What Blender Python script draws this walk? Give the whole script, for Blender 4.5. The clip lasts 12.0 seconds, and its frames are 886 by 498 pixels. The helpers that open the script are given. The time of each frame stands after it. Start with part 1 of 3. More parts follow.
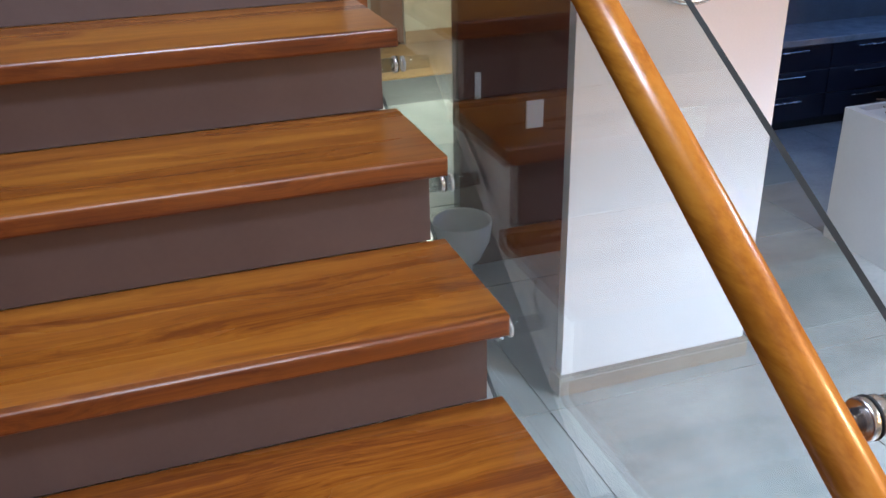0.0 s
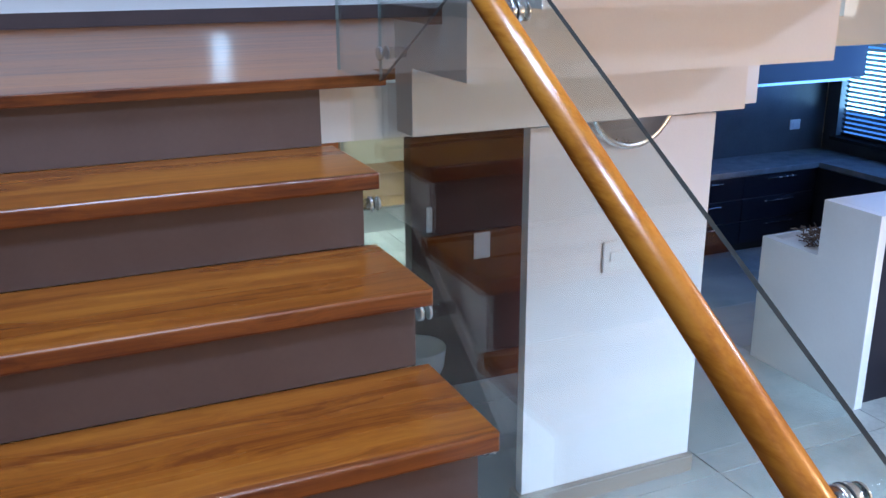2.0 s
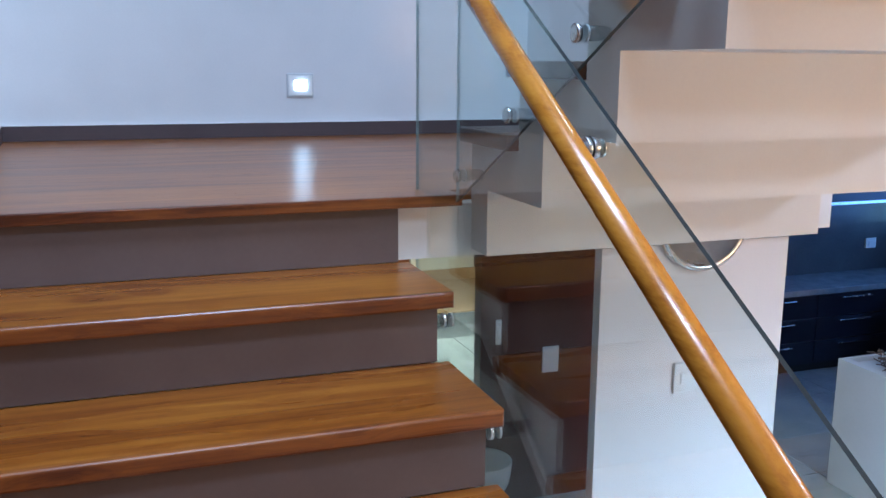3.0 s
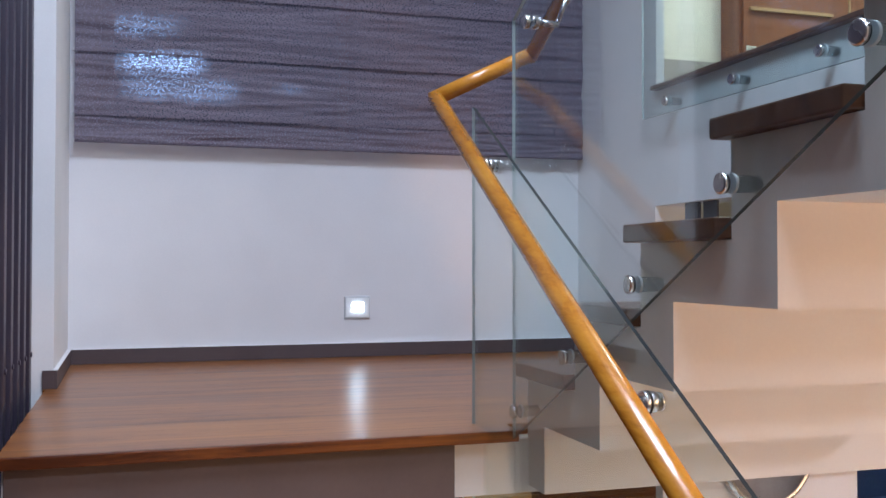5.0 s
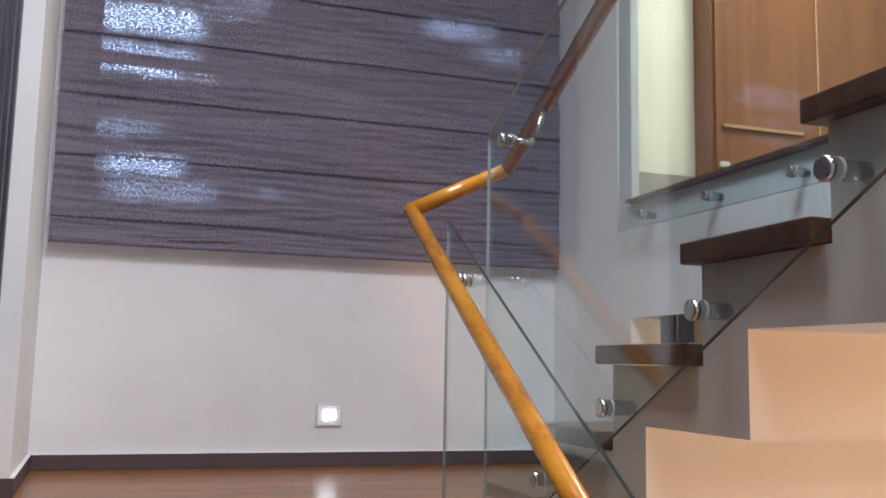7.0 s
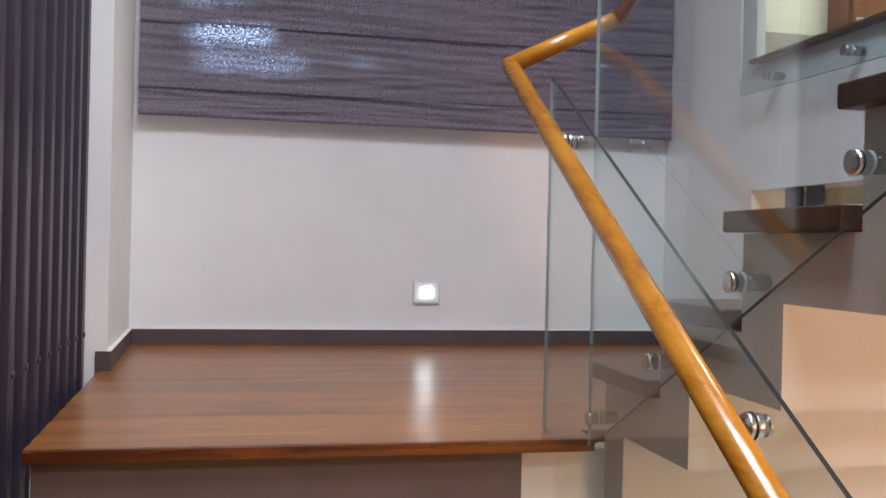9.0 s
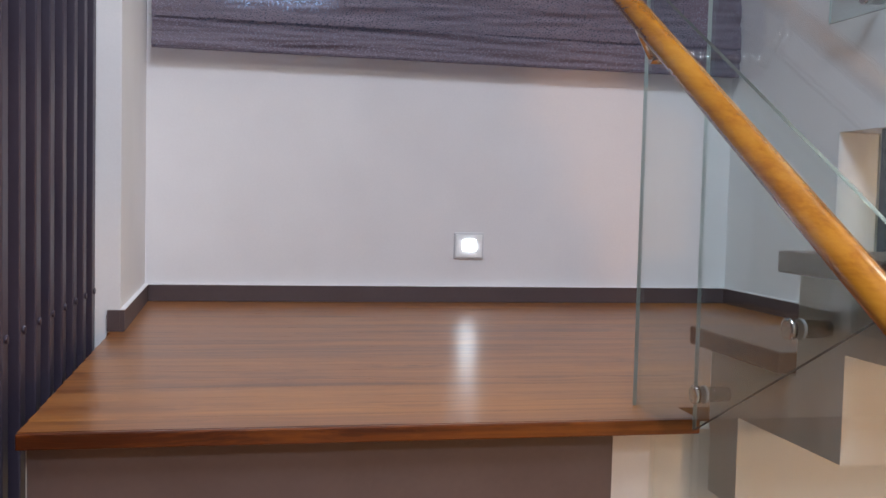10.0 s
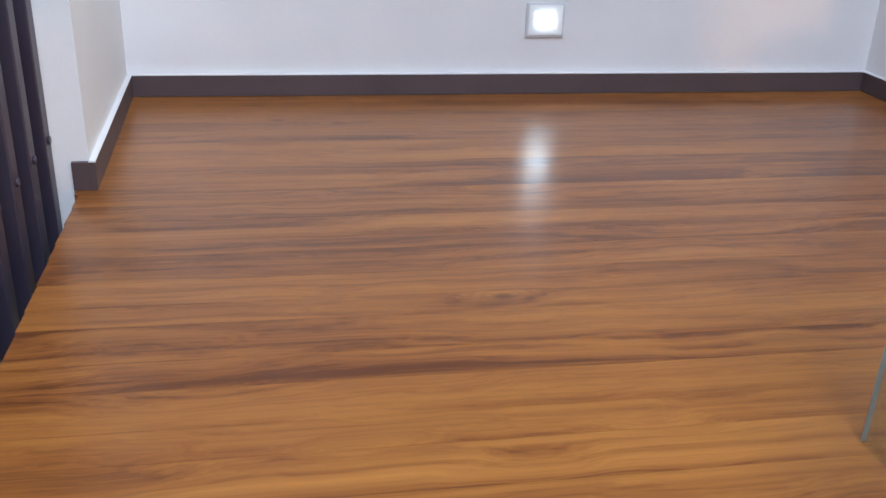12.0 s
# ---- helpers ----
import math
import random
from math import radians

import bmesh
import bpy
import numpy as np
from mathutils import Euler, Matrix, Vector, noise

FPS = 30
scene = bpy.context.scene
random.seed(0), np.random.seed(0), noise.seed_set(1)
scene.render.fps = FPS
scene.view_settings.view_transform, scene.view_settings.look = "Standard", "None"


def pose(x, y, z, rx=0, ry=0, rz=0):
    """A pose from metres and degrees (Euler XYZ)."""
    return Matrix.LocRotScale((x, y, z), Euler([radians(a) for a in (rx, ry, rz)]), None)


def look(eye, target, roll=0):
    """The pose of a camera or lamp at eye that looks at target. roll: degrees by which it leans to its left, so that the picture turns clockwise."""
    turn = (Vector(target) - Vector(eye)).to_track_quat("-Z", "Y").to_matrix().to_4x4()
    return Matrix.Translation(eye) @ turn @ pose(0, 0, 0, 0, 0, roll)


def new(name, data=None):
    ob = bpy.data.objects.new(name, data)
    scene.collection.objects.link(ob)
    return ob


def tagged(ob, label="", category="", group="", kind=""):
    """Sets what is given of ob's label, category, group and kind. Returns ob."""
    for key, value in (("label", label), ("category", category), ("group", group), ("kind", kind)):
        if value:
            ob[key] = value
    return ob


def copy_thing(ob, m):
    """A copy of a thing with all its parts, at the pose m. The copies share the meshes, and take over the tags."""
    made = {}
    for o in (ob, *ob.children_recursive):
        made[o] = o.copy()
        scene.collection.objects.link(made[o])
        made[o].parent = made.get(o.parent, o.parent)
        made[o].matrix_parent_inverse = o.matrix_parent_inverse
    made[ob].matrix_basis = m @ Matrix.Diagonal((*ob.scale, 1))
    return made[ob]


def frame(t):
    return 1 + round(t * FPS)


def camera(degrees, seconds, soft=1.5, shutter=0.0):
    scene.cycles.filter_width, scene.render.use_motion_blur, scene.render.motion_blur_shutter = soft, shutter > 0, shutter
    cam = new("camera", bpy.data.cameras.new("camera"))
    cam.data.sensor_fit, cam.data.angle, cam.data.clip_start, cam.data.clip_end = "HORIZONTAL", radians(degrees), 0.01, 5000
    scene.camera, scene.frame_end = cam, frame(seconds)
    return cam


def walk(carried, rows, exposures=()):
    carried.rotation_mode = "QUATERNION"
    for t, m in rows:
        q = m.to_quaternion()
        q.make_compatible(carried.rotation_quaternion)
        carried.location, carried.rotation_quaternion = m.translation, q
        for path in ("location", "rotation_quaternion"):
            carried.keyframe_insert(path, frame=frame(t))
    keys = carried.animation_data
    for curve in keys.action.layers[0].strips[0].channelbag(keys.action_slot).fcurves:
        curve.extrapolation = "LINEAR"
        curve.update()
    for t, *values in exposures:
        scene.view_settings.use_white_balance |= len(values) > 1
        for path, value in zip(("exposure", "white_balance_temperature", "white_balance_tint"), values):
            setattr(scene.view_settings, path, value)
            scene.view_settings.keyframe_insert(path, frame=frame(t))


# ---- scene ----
cam = camera(51.2, 12.0)
METRES, EYE, TILT, LEAN, TURN = 2.5, 0.2, 0.0, 0.0, -24
PATH = [
    (0, (-0.495, 1.927, 0.213), (0.083, 3.638, -0.647), -1.2),
    (0.5, (-0.587, 1.871, 0.199), (0.263, 3.453, -0.681), -1.2),
    (1, (-0.599, 1.826, 0.197), (0.293, 3.382, -0.689), -1.1),
    (1.5, (-0.627, 1.836, 0.229), (0.246, 3.453, -0.561), -0.7),
    (2, (-0.659, 1.838, 0.274), (0.119, 3.578, -0.332), -0.2),
    (2.5, (-0.673, 1.834, 0.304), (0.049, 3.634, -0.185), 0.4),
    (3, (-0.689, 1.809, 0.324), (-0.022, 3.653, -0.07), 0.4),
    (3.5, (-0.705, 1.789, 0.349), (-0.094, 3.679, 0.113), 0.6),
    (5.3, (-0.714, 1.784, 0.422), (-0.145, 3.7, 0.501), 0.0),
    (5.5, (-0.716, 1.78, 0.426), (-0.147, 3.694, 0.537), 0.2),
    (6, (-0.716, 1.781, 0.436), (-0.145, 3.691, 0.596), 0.4),
    (6.5, (-0.703, 1.792, 0.444), (-0.109, 3.689, 0.666), 0.8),
    (6.7, (-0.697, 1.794, 0.448), (-0.087, 3.682, 0.701), 1.1),
    (8.3, (-0.646, 1.867, 0.449), (-0.108, 3.786, 0.617), 1.4),
    (8.5, (-0.632, 1.896, 0.446), (-0.131, 3.828, 0.578), 1.4),
    (9, (-0.625, 2.003, 0.425), (-0.217, 3.961, 0.419), 1.3),
    (9.5, (-0.656, 2.156, 0.408), (-0.294, 4.121, 0.328), 1.3),
    (10, (-0.663, 2.371, 0.396), (-0.286, 4.332, 0.293), 1.4),
    (10.5, (-0.674, 2.583, 0.474), (-0.307, 4.515, 0.111), 2.5),
    (11, (-0.687, 2.814, 0.502), (-0.38, 4.736, 0.046), 2.6),
    (11.5, (-0.701, 2.999, 0.602), (-0.379, 4.864, -0.043), 3.1),
    (12, (-0.668, 3.193, 0.692), (-0.335, 4.996, -0.106), 2.1),
]
walk(cam, [(t, look(eye, target, roll)) for t, eye, target, roll in PATH],
     [(0, 0.45, 5550, 10), (1, 0.31, 5400, 10), (2, 0.38, 4900, 6), (3.5, 0.34, 4900, 4), (5.5, 0.35, 6150, 13), (8.5, 0.4, 6800, 13), (10, 0.28, 6450, 13), (11, 0.4, 6150, 13), (12, 0.68, 5900, 8)])

# ---- light and world ----
world = bpy.data.worlds.new("world")
scene.world = world
world.use_nodes = True
wn = world.node_tree
sky = wn.nodes.new("ShaderNodeTexSky")
sky.sky_type = "NISHITA"
sky.sun_disc = False
sky.sun_elevation, sky.sun_rotation = radians(35), radians(20)
wn.links.new(sky.outputs[0], wn.nodes["Background"].inputs[0])
wn.nodes["Background"].inputs[1].default_value = 0.12

FLOOR = -1.344
RISE = 0.168
CEIL = 3.35


def area(name, x, y, z, sx, sy, watts, colour, rx=0, ry=0):
    d = bpy.data.lights.new(name, "AREA")
    d.shape, d.size, d.size_y, d.energy, d.color = "RECTANGLE", sx, sy, watts, colour
    ob = new(name, d)
    ob.matrix_world = pose(x, y, z, rx, ry, 0)
    return ob


def spot(name, x, y, z, watts, colour, size=0.05):
    d = bpy.data.lights.new(name, "POINT")
    d.energy, d.color, d.shadow_soft_size = watts, colour, size
    ob = new(name, d)
    ob.location = (x, y, z)
    return ob


WARM, COOL, NEUT = (1, 0.72, 0.45), (0.72, 0.84, 1), (1, 0.95, 0.88)
area("stair_ceiling_lamp", -0.3, 2.9, CEIL - 0.03, 0.9, 0.9, 90, (0.77, 0.87, 1))
# Hall, living, small and upper room lights are added; no such fixtures show.
area("hall_fill", -0.5, 0.9, CEIL - 0.03, 0.8, 0.8, 66, (0.86, 0.92, 1))
area("living_fill", 2.7, 1.5, 0.93, 0.5, 0.5, 42, (0.8, 0.9, 1))
# Added cool spot without a fixture: brightens pillar and floor, spares the soffit.
down = bpy.data.lights.new("pillar_fill_spot", "SPOT")
down.energy, down.color, down.shadow_soft_size = 138, (0.77, 0.89, 1), 0.15
down.spot_size, down.spot_blend = radians(178), 0.6
new("pillar_fill_spot", down).location = (1.6, 2.32, -0.21)
# Added warm light, out of view: tints the stair soffit orange.
spot("warm_soffit_fill", 2.0, 0.5, 0.3, 115, (1, 0.53, 0.23), 0.12)
area("small_room_fill", 1.0, 6.9, -0.2, 0.4, 0.4, 30, (1, 0.93, 0.66))
# Added inside the low opening, unseen, to brighten the cream wall behind.
spot("niche_fill", 1.46, 4.4, 0.85, 2.5, (1, 0.8, 0.55), 0.05)
area("upper_room_fill", 2.4, 4.8, CEIL - 0.03, 0.6, 0.6, 62, (0.95, 0.96, 0.88))
area("kitchen_window_light", 3.73, 5.0, -0.3, 0.6, 1.5, 8, (0.25, 0.45, 1), 0, 90)

# ---- materials ----


def material(name, base, rough=0.5, metal=0.0):
    m = bpy.data.materials.new(name)
    m.use_nodes = True
    b = m.node_tree.nodes["Principled BSDF"]
    b.inputs["Base Color"].default_value = (*base, 1)
    b.inputs["Roughness"].default_value = rough
    b.inputs["Metallic"].default_value = metal
    return m


def mottled(name, a, b, scale=6.0, rough=(0.4, 0.6), bump=0.05, fine=90.0, stretch=(1, 1, 1), metal=0.0):
    """A surface of two near colours, with blotches, a fine grain and a little relief."""
    m = material(name, a, rough[0], metal)
    t = m.node_tree
    n, l = t.nodes, t.links
    bs = n["Principled BSDF"]
    co = n.new("ShaderNodeNewGeometry")
    mp = n.new("ShaderNodeMapping")
    mp.inputs["Scale"].default_value = stretch
    l.new(co.outputs["Position"], mp.inputs[0])
    big, small = n.new("ShaderNodeTexNoise"), n.new("ShaderNodeTexNoise")
    big.inputs["Scale"].default_value, big.inputs["Detail"].default_value = scale, 5
    small.inputs["Scale"].default_value, small.inputs["Detail"].default_value = fine, 3
    l.new(mp.outputs[0], big.inputs[0])
    l.new(mp.outputs[0], small.inputs[0])
    mix = n.new("ShaderNodeMix")
    mix.data_type = "RGBA"
    mix.inputs[6].default_value, mix.inputs[7].default_value = (*a, 1), (*b, 1)
    rg = n.new("ShaderNodeMapRange")
    rg.inputs[1].default_value, rg.inputs[2].default_value = 0.32, 0.68
    add = n.new("ShaderNodeMath")
    add.operation = "MULTIPLY_ADD"
    add.inputs[1].default_value = 0.25
    l.new(small.outputs[0], add.inputs[0])
    sub = n.new("ShaderNodeMath")
    sub.operation = "MULTIPLY"
    sub.inputs[1].default_value = 0.78
    l.new(big.outputs[0], sub.inputs[0])
    l.new(sub.outputs[0], add.inputs[2])
    l.new(add.outputs[0], rg.inputs[0])
    l.new(rg.outputs[0], mix.inputs[0])
    l.new(mix.outputs[2], bs.inputs["Base Color"])
    rr = n.new("ShaderNodeMapRange")
    rr.inputs[3].default_value, rr.inputs[4].default_value = rough
    l.new(big.outputs[0], rr.inputs[0])
    l.new(rr.outputs[0], bs.inputs["Roughness"])
    bp = n.new("ShaderNodeBump")
    bp.inputs["Strength"].default_value, bp.inputs["Distance"].default_value = bump, 0.002
    l.new(small.outputs[0], bp.inputs["Height"])
    l.new(bp.outputs[0], bs.inputs["Normal"])
    return m


def wood(name, dark, mid, light, axis="x", scale=1.0, rough=(0.16, 0.3), coat=0.0, knots=True, relief=0.015, figure=1.0):
    """Varnished timber: fine lines that follow a wavy grain and part round the knots, over broad darker and lighter bands."""
    m = material(name, mid, rough[0])
    t = m.node_tree
    n, l = t.nodes, t.links
    bs = n["Principled BSDF"]
    oi, geo = n.new("ShaderNodeObjectInfo"), n.new("ShaderNodeNewGeometry")

    def vec(op, a, b=None, c=None):
        v = n.new("ShaderNodeVectorMath")
        v.operation = op
        for k, one in enumerate((a, b, c)):
            if isinstance(one, (tuple, list)):
                v.inputs[k].default_value = one
            elif one is not None:
                l.new(one, v.inputs[k])
        return v.outputs[0]

    def num(op, a, b=None, c=None):
        v = n.new("ShaderNodeMath")
        v.operation = op
        for k, one in enumerate((a, b, c)):
            if isinstance(one, (int, float)):
                v.inputs[k].default_value = one
            elif one is not None:
                l.new(one, v.inputs[k])
        return v.outputs[0]

    def put(along, across):
        return {"x": (along, across, across), "y": (across, along, across), "z": (across, across, along)}[axis]

    def noise_of(place, along, across, detail=3, rgh=0.55, distort=0.0):
        tex = n.new("ShaderNodeTexNoise")
        tex.inputs["Scale"].default_value, tex.inputs["Detail"].default_value = scale, detail
        tex.inputs["Roughness"].default_value, tex.inputs["Distortion"].default_value = rgh, distort
        l.new(vec("MULTIPLY", place, put(along, across)), tex.inputs[0])
        return tex.outputs[0]

    comb = n.new("ShaderNodeCombineXYZ")
    for k in range(3):
        l.new(oi.outputs["Random"], comb.inputs[k])
    place = vec("MULTIPLY_ADD", comb.outputs[0], (31, 17, 11), geo.outputs["Position"])
    warp = num("MULTIPLY", num("SUBTRACT", noise_of(place, 1.6, 5, 2), 0.5), 0.075 * figure)
    warp = num("MULTIPLY_ADD", num("SUBTRACT", noise_of(place, 7, 22, 2), 0.5), 0.012 * figure, warp)
    core = None
    if knots:
        vo = n.new("ShaderNodeTexVoronoi")
        vo.inputs["Scale"].default_value = 1.0
        flat = {"x": (2.6, 5.5, 0.0), "y": (5.5, 2.6, 0.0), "z": (5.5, 0.0, 2.6)}[axis]
        l.new(vec("MULTIPLY", place, flat), vo.inputs[0])
        halo, core = n.new("ShaderNodeMapRange"), n.new("ShaderNodeMapRange")
        halo.interpolation_type = core.interpolation_type = "SMOOTHSTEP"
        halo.inputs[1].default_value, halo.inputs[2].default_value = 0.0, 0.32
        halo.inputs[3].default_value, halo.inputs[4].default_value = 0.03, 0.0
        core.inputs[1].default_value, core.inputs[2].default_value = 0.015, 0.085
        core.inputs[3].default_value, core.inputs[4].default_value = 0.75, 0.0
        l.new(vo.outputs["Distance"], halo.inputs[0])
        l.new(vo.outputs["Distance"], core.inputs[0])
        warp = num("ADD", warp, halo.outputs[0])
    swirl = n.new("ShaderNodeCombineXYZ")
    for k in range(3):
        if k != "xyz".index(axis):
            l.new(warp, swirl.inputs[k])
    bent = vec("ADD", place, swirl.outputs[0])
    broad = noise_of(bent, 0.55, 9, 2, 0.5)
    streak = noise_of(bent, 0.5, 34, 4, 0.62)
    line = noise_of(bent, 1.1, 150, 3, 0.6)
    pore = noise_of(bent, 9, 420, 2, 0.6)
    total = num("MULTIPLY", broad, 0.36)
    for one, share in ((streak, 0.34), (line, 0.2), (pore, 0.1)):
        total = num("MULTIPLY_ADD", one, share, total)
    tone = num("MULTIPLY_ADD", oi.outputs["Random"], 0.036, num("SUBTRACT", total, 0.018))
    ramp = n.new("ShaderNodeValToRGB")
    e = ramp.color_ramp.elements
    e[0].position, e[0].color = 0.345, (*[v * 0.8 for v in dark], 1)
    e[1].position, e[1].color = 0.65, (*light, 1)
    for at, col in ((0.415, dark), (0.485, mid), (0.56, [(a + b) / 2 for a, b in zip(mid, light)])):
        ramp.color_ramp.elements.new(at).color = (*col, 1)
    l.new(tone, ramp.inputs[0])
    last = ramp.outputs[0]
    if core:
        kn = n.new("ShaderNodeMix")
        kn.data_type = "RGBA"
        kn.inputs[7].default_value = (*[v * 0.45 for v in dark], 1)
        l.new(core.outputs[0], kn.inputs[0])
        l.new(last, kn.inputs[6])
        last = kn.outputs[2]
    l.new(last, bs.inputs["Base Color"])
    rr = n.new("ShaderNodeMapRange")
    rr.inputs[3].default_value, rr.inputs[4].default_value = rough
    l.new(broad, rr.inputs[0])
    l.new(rr.outputs[0], bs.inputs["Roughness"])
    bs.inputs["Coat Weight"].default_value = coat
    bs.inputs["Coat Roughness"].default_value = 0.12
    if relief:
        bp = n.new("ShaderNodeBump")
        bp.inputs["Strength"].default_value, bp.inputs["Distance"].default_value = relief * 4, 0.0006
        l.new(line, bp.inputs["Height"])
        l.new(bp.outputs[0], bs.inputs["Normal"])
    return m


def glass(name, tint):
    m = bpy.data.materials.new(name)
    m.use_nodes = True
    t = m.node_tree
    n, l = t.nodes, t.links
    n.remove(n["Principled BSDF"])
    out = n["Material Output"]
    tr, gl, fr, mx = n.new("ShaderNodeBsdfTransparent"), n.new("ShaderNodeBsdfGlossy"), n.new("ShaderNodeLayerWeight"), n.new("ShaderNodeMixShader")
    pw, ad = n.new("ShaderNodeMath"), n.new("ShaderNodeMath")
    pw.operation, ad.operation = "POWER", "MULTIPLY_ADD"
    pw.inputs[1].default_value, ad.inputs[1].default_value, ad.inputs[2].default_value = 5, 0.92, 0.08
    tr.inputs[0].default_value = (*tint, 1)
    gl.inputs["Roughness"].default_value = 0.0
    l.new(fr.outputs["Facing"], pw.inputs[0])
    l.new(pw.outputs[0], ad.inputs[0])
    l.new(ad.outputs[0], mx.inputs[0])
    l.new(tr.outputs[0], mx.inputs[1])
    l.new(gl.outputs[0], mx.inputs[2])
    l.new(mx.outputs[0], out.inputs[0])
    return m


def emitting(name, colour, strength):
    m = material(name, colour, 0.4)
    b = m.node_tree.nodes["Principled BSDF"]
    b.inputs["Emission Color"].default_value = (*colour, 1)
    b.inputs["Emission Strength"].default_value = strength
    return m


TREAD = wood("varnished_tread_wood", (0.14, 0.034, 0.004), (0.24, 0.07, 0.006), (0.38, 0.14, 0.013), "x", 1.0, (0.24, 0.32), figure=1.5)
LANDW = wood("landing_wood", (0.11, 0.032, 0.008), (0.225, 0.076, 0.016), (0.38, 0.152, 0.031), "x", 0.9, (0.26, 0.33), relief=0.008, figure=2.0)
LIPW = wood("lipping_wood", (0.075, 0.017, 0.004), (0.16, 0.042, 0.007), (0.3, 0.095, 0.013), "x", 1.2, (0.28, 0.36), relief=0)
# Tread wood again, darkened: the upper flight's shade is in its colour.
UPW = wood("shaded_tread_wood", (0.09, 0.035, 0.017), (0.13, 0.052, 0.025), (0.18, 0.075, 0.036), "x", 1.0, (0.25, 0.35))
RAILW = wood("handrail_wood", (0.34, 0.115, 0.008), (0.45, 0.17, 0.014), (0.54, 0.23, 0.026), "y", 0.8, (0.2, 0.3), 0.3, True, figure=0.5)
DOORW = wood("red_brown_wood", (0.15, 0.046, 0.015), (0.2, 0.064, 0.019), (0.245, 0.082, 0.026), "z", 0.7, (0.3, 0.45), 0, False)
PALEW = wood("pale_wood_floor", (0.32, 0.19, 0.08), (0.42, 0.26, 0.12), (0.5, 0.32, 0.16), "x", 0.8, (0.35, 0.5), 0, False)
RISER = mottled("taupe_riser_paint", (0.115, 0.08, 0.075), (0.14, 0.1, 0.092), 5, (0.4, 0.55), 0.04)
SKIRT = mottled("taupe_skirting_paint", (0.075, 0.05, 0.053), (0.09, 0.062, 0.065), 5, (0.45, 0.6), 0.03)
WALL = mottled("white_wall_paint", (0.72, 0.7, 0.71), (0.79, 0.77, 0.78), 2.5, (0.55, 0.7), 0.008, 160)
SOFFIT = mottled("white_soffit_paint", (0.75, 0.7, 0.66), (0.8, 0.76, 0.71), 2.5, (0.6, 0.75), 0.02, 140)
CREAM = mottled("cream_wall_paint", (0.72, 0.66, 0.52), (0.78, 0.72, 0.58), 2.5, (0.55, 0.7), 0.06, 140)
HONEY = mottled("warm_cream_wall_paint", (0.7, 0.56, 0.36), (0.75, 0.61, 0.41), 2.5, (0.55, 0.7), 0.06, 140)
TILE = mottled("grey_porcelain_tile", (0.3, 0.315, 0.315), (0.46, 0.47, 0.46), 3.5, (0.14, 0.3), 0.008, 60)
GROUT = mottled("dark_tile_grout", (0.12, 0.12, 0.12), (0.17, 0.17, 0.17), 20, (0.8, 0.9), 0.1)
TILESK = mottled("taupe_tile_skirting", (0.27, 0.235, 0.2), (0.33, 0.29, 0.25), 6, (0.25, 0.4), 0.03)
SLAT = mottled("dark_slat_paint", (0.033, 0.025, 0.042), (0.046, 0.036, 0.057), 5, (0.35, 0.5), 0.04)
SLATBACK = mottled("black_backing_board", (0.014, 0.01, 0.018), (0.022, 0.017, 0.028), 5, (0.6, 0.8), 0.04)
DARKP = mottled("dark_red_brown_laminate", (0.04, 0.008, 0.008), (0.055, 0.012, 0.011), 4, (0.1, 0.18), 0.0)
DARKP.node_tree.nodes["Principled BSDF"].inputs["Specular IOR Level"].default_value = 0.22
NAVY = mottled("dark_kitchen_front", (0.012, 0.012, 0.022), (0.018, 0.018, 0.03), 4, (0.25, 0.4), 0.02)
STONE = mottled("grey_stone_worktop", (0.16, 0.18, 0.2), (0.25, 0.27, 0.3), 12, (0.12, 0.25), 0.02)
DARKTILE = mottled("dark_wall_tile", (0.06, 0.065, 0.075), (0.1, 0.105, 0.115), 5, (0.25, 0.4), 0.03)
WHITEL = mottled("white_lacquer_board", (0.66, 0.65, 0.65), (0.72, 0.71, 0.71), 3, (0.3, 0.45), 0.02)
PLASTIC = material("white_switch_plastic", (0.8, 0.8, 0.8), 0.35)
GREYPL = material("pale_grey_plastic", (0.62, 0.62, 0.64), 0.4)
STEEL = mottled("brushed_steel", (0.66, 0.65, 0.64), (0.76, 0.75, 0.74), 30, (0.2, 0.32), 0.03, 300, (1, 1, 1), 1.0)
DISC = mottled("spun_steel", (0.3, 0.28, 0.28), (0.42, 0.39, 0.39), 14, (0.22, 0.36), 0.03, 300, (1, 1, 1), 1.0)
DISC.node_tree.nodes["Principled BSDF"].inputs["Anisotropic"].default_value = 0.85
tangent = DISC.node_tree.nodes.new("ShaderNodeTangent")
tangent.direction_type, tangent.axis = "RADIAL", "Y"
DISC.node_tree.links.new(tangent.outputs[0], DISC.node_tree.nodes["Principled BSDF"].inputs["Tangent"])
RUBBER = material("black_gasket_rubber", (0.02, 0.02, 0.02), 0.6)
GLASS = glass("pale_green_glass", (0.93, 0.978, 0.98))
# Opaque edge colours: how bright or dark each glass edge looks is painted in.
GLASSEDGE = mottled("lit_green_glass_edge", (0.42, 0.5, 0.49), (0.5, 0.58, 0.57), 8, (0.1, 0.2), 0.0)
SPACER = glass("clear_acrylic_spacer", (0.72, 0.75, 0.75))
DARKEDGE = mottled("shaded_glass_edge", (0.008, 0.011, 0.012), (0.014, 0.019, 0.02), 8, (0.35, 0.5), 0.02)
CERAMIC = material("white_ceramic", (0.78, 0.79, 0.8), 0.12)
BRASS = material("brass_ferrule", (0.7, 0.5, 0.25), 0.3, 1.0)
BLACK = material("black_lacquer", (0.02, 0.02, 0.02), 0.35)
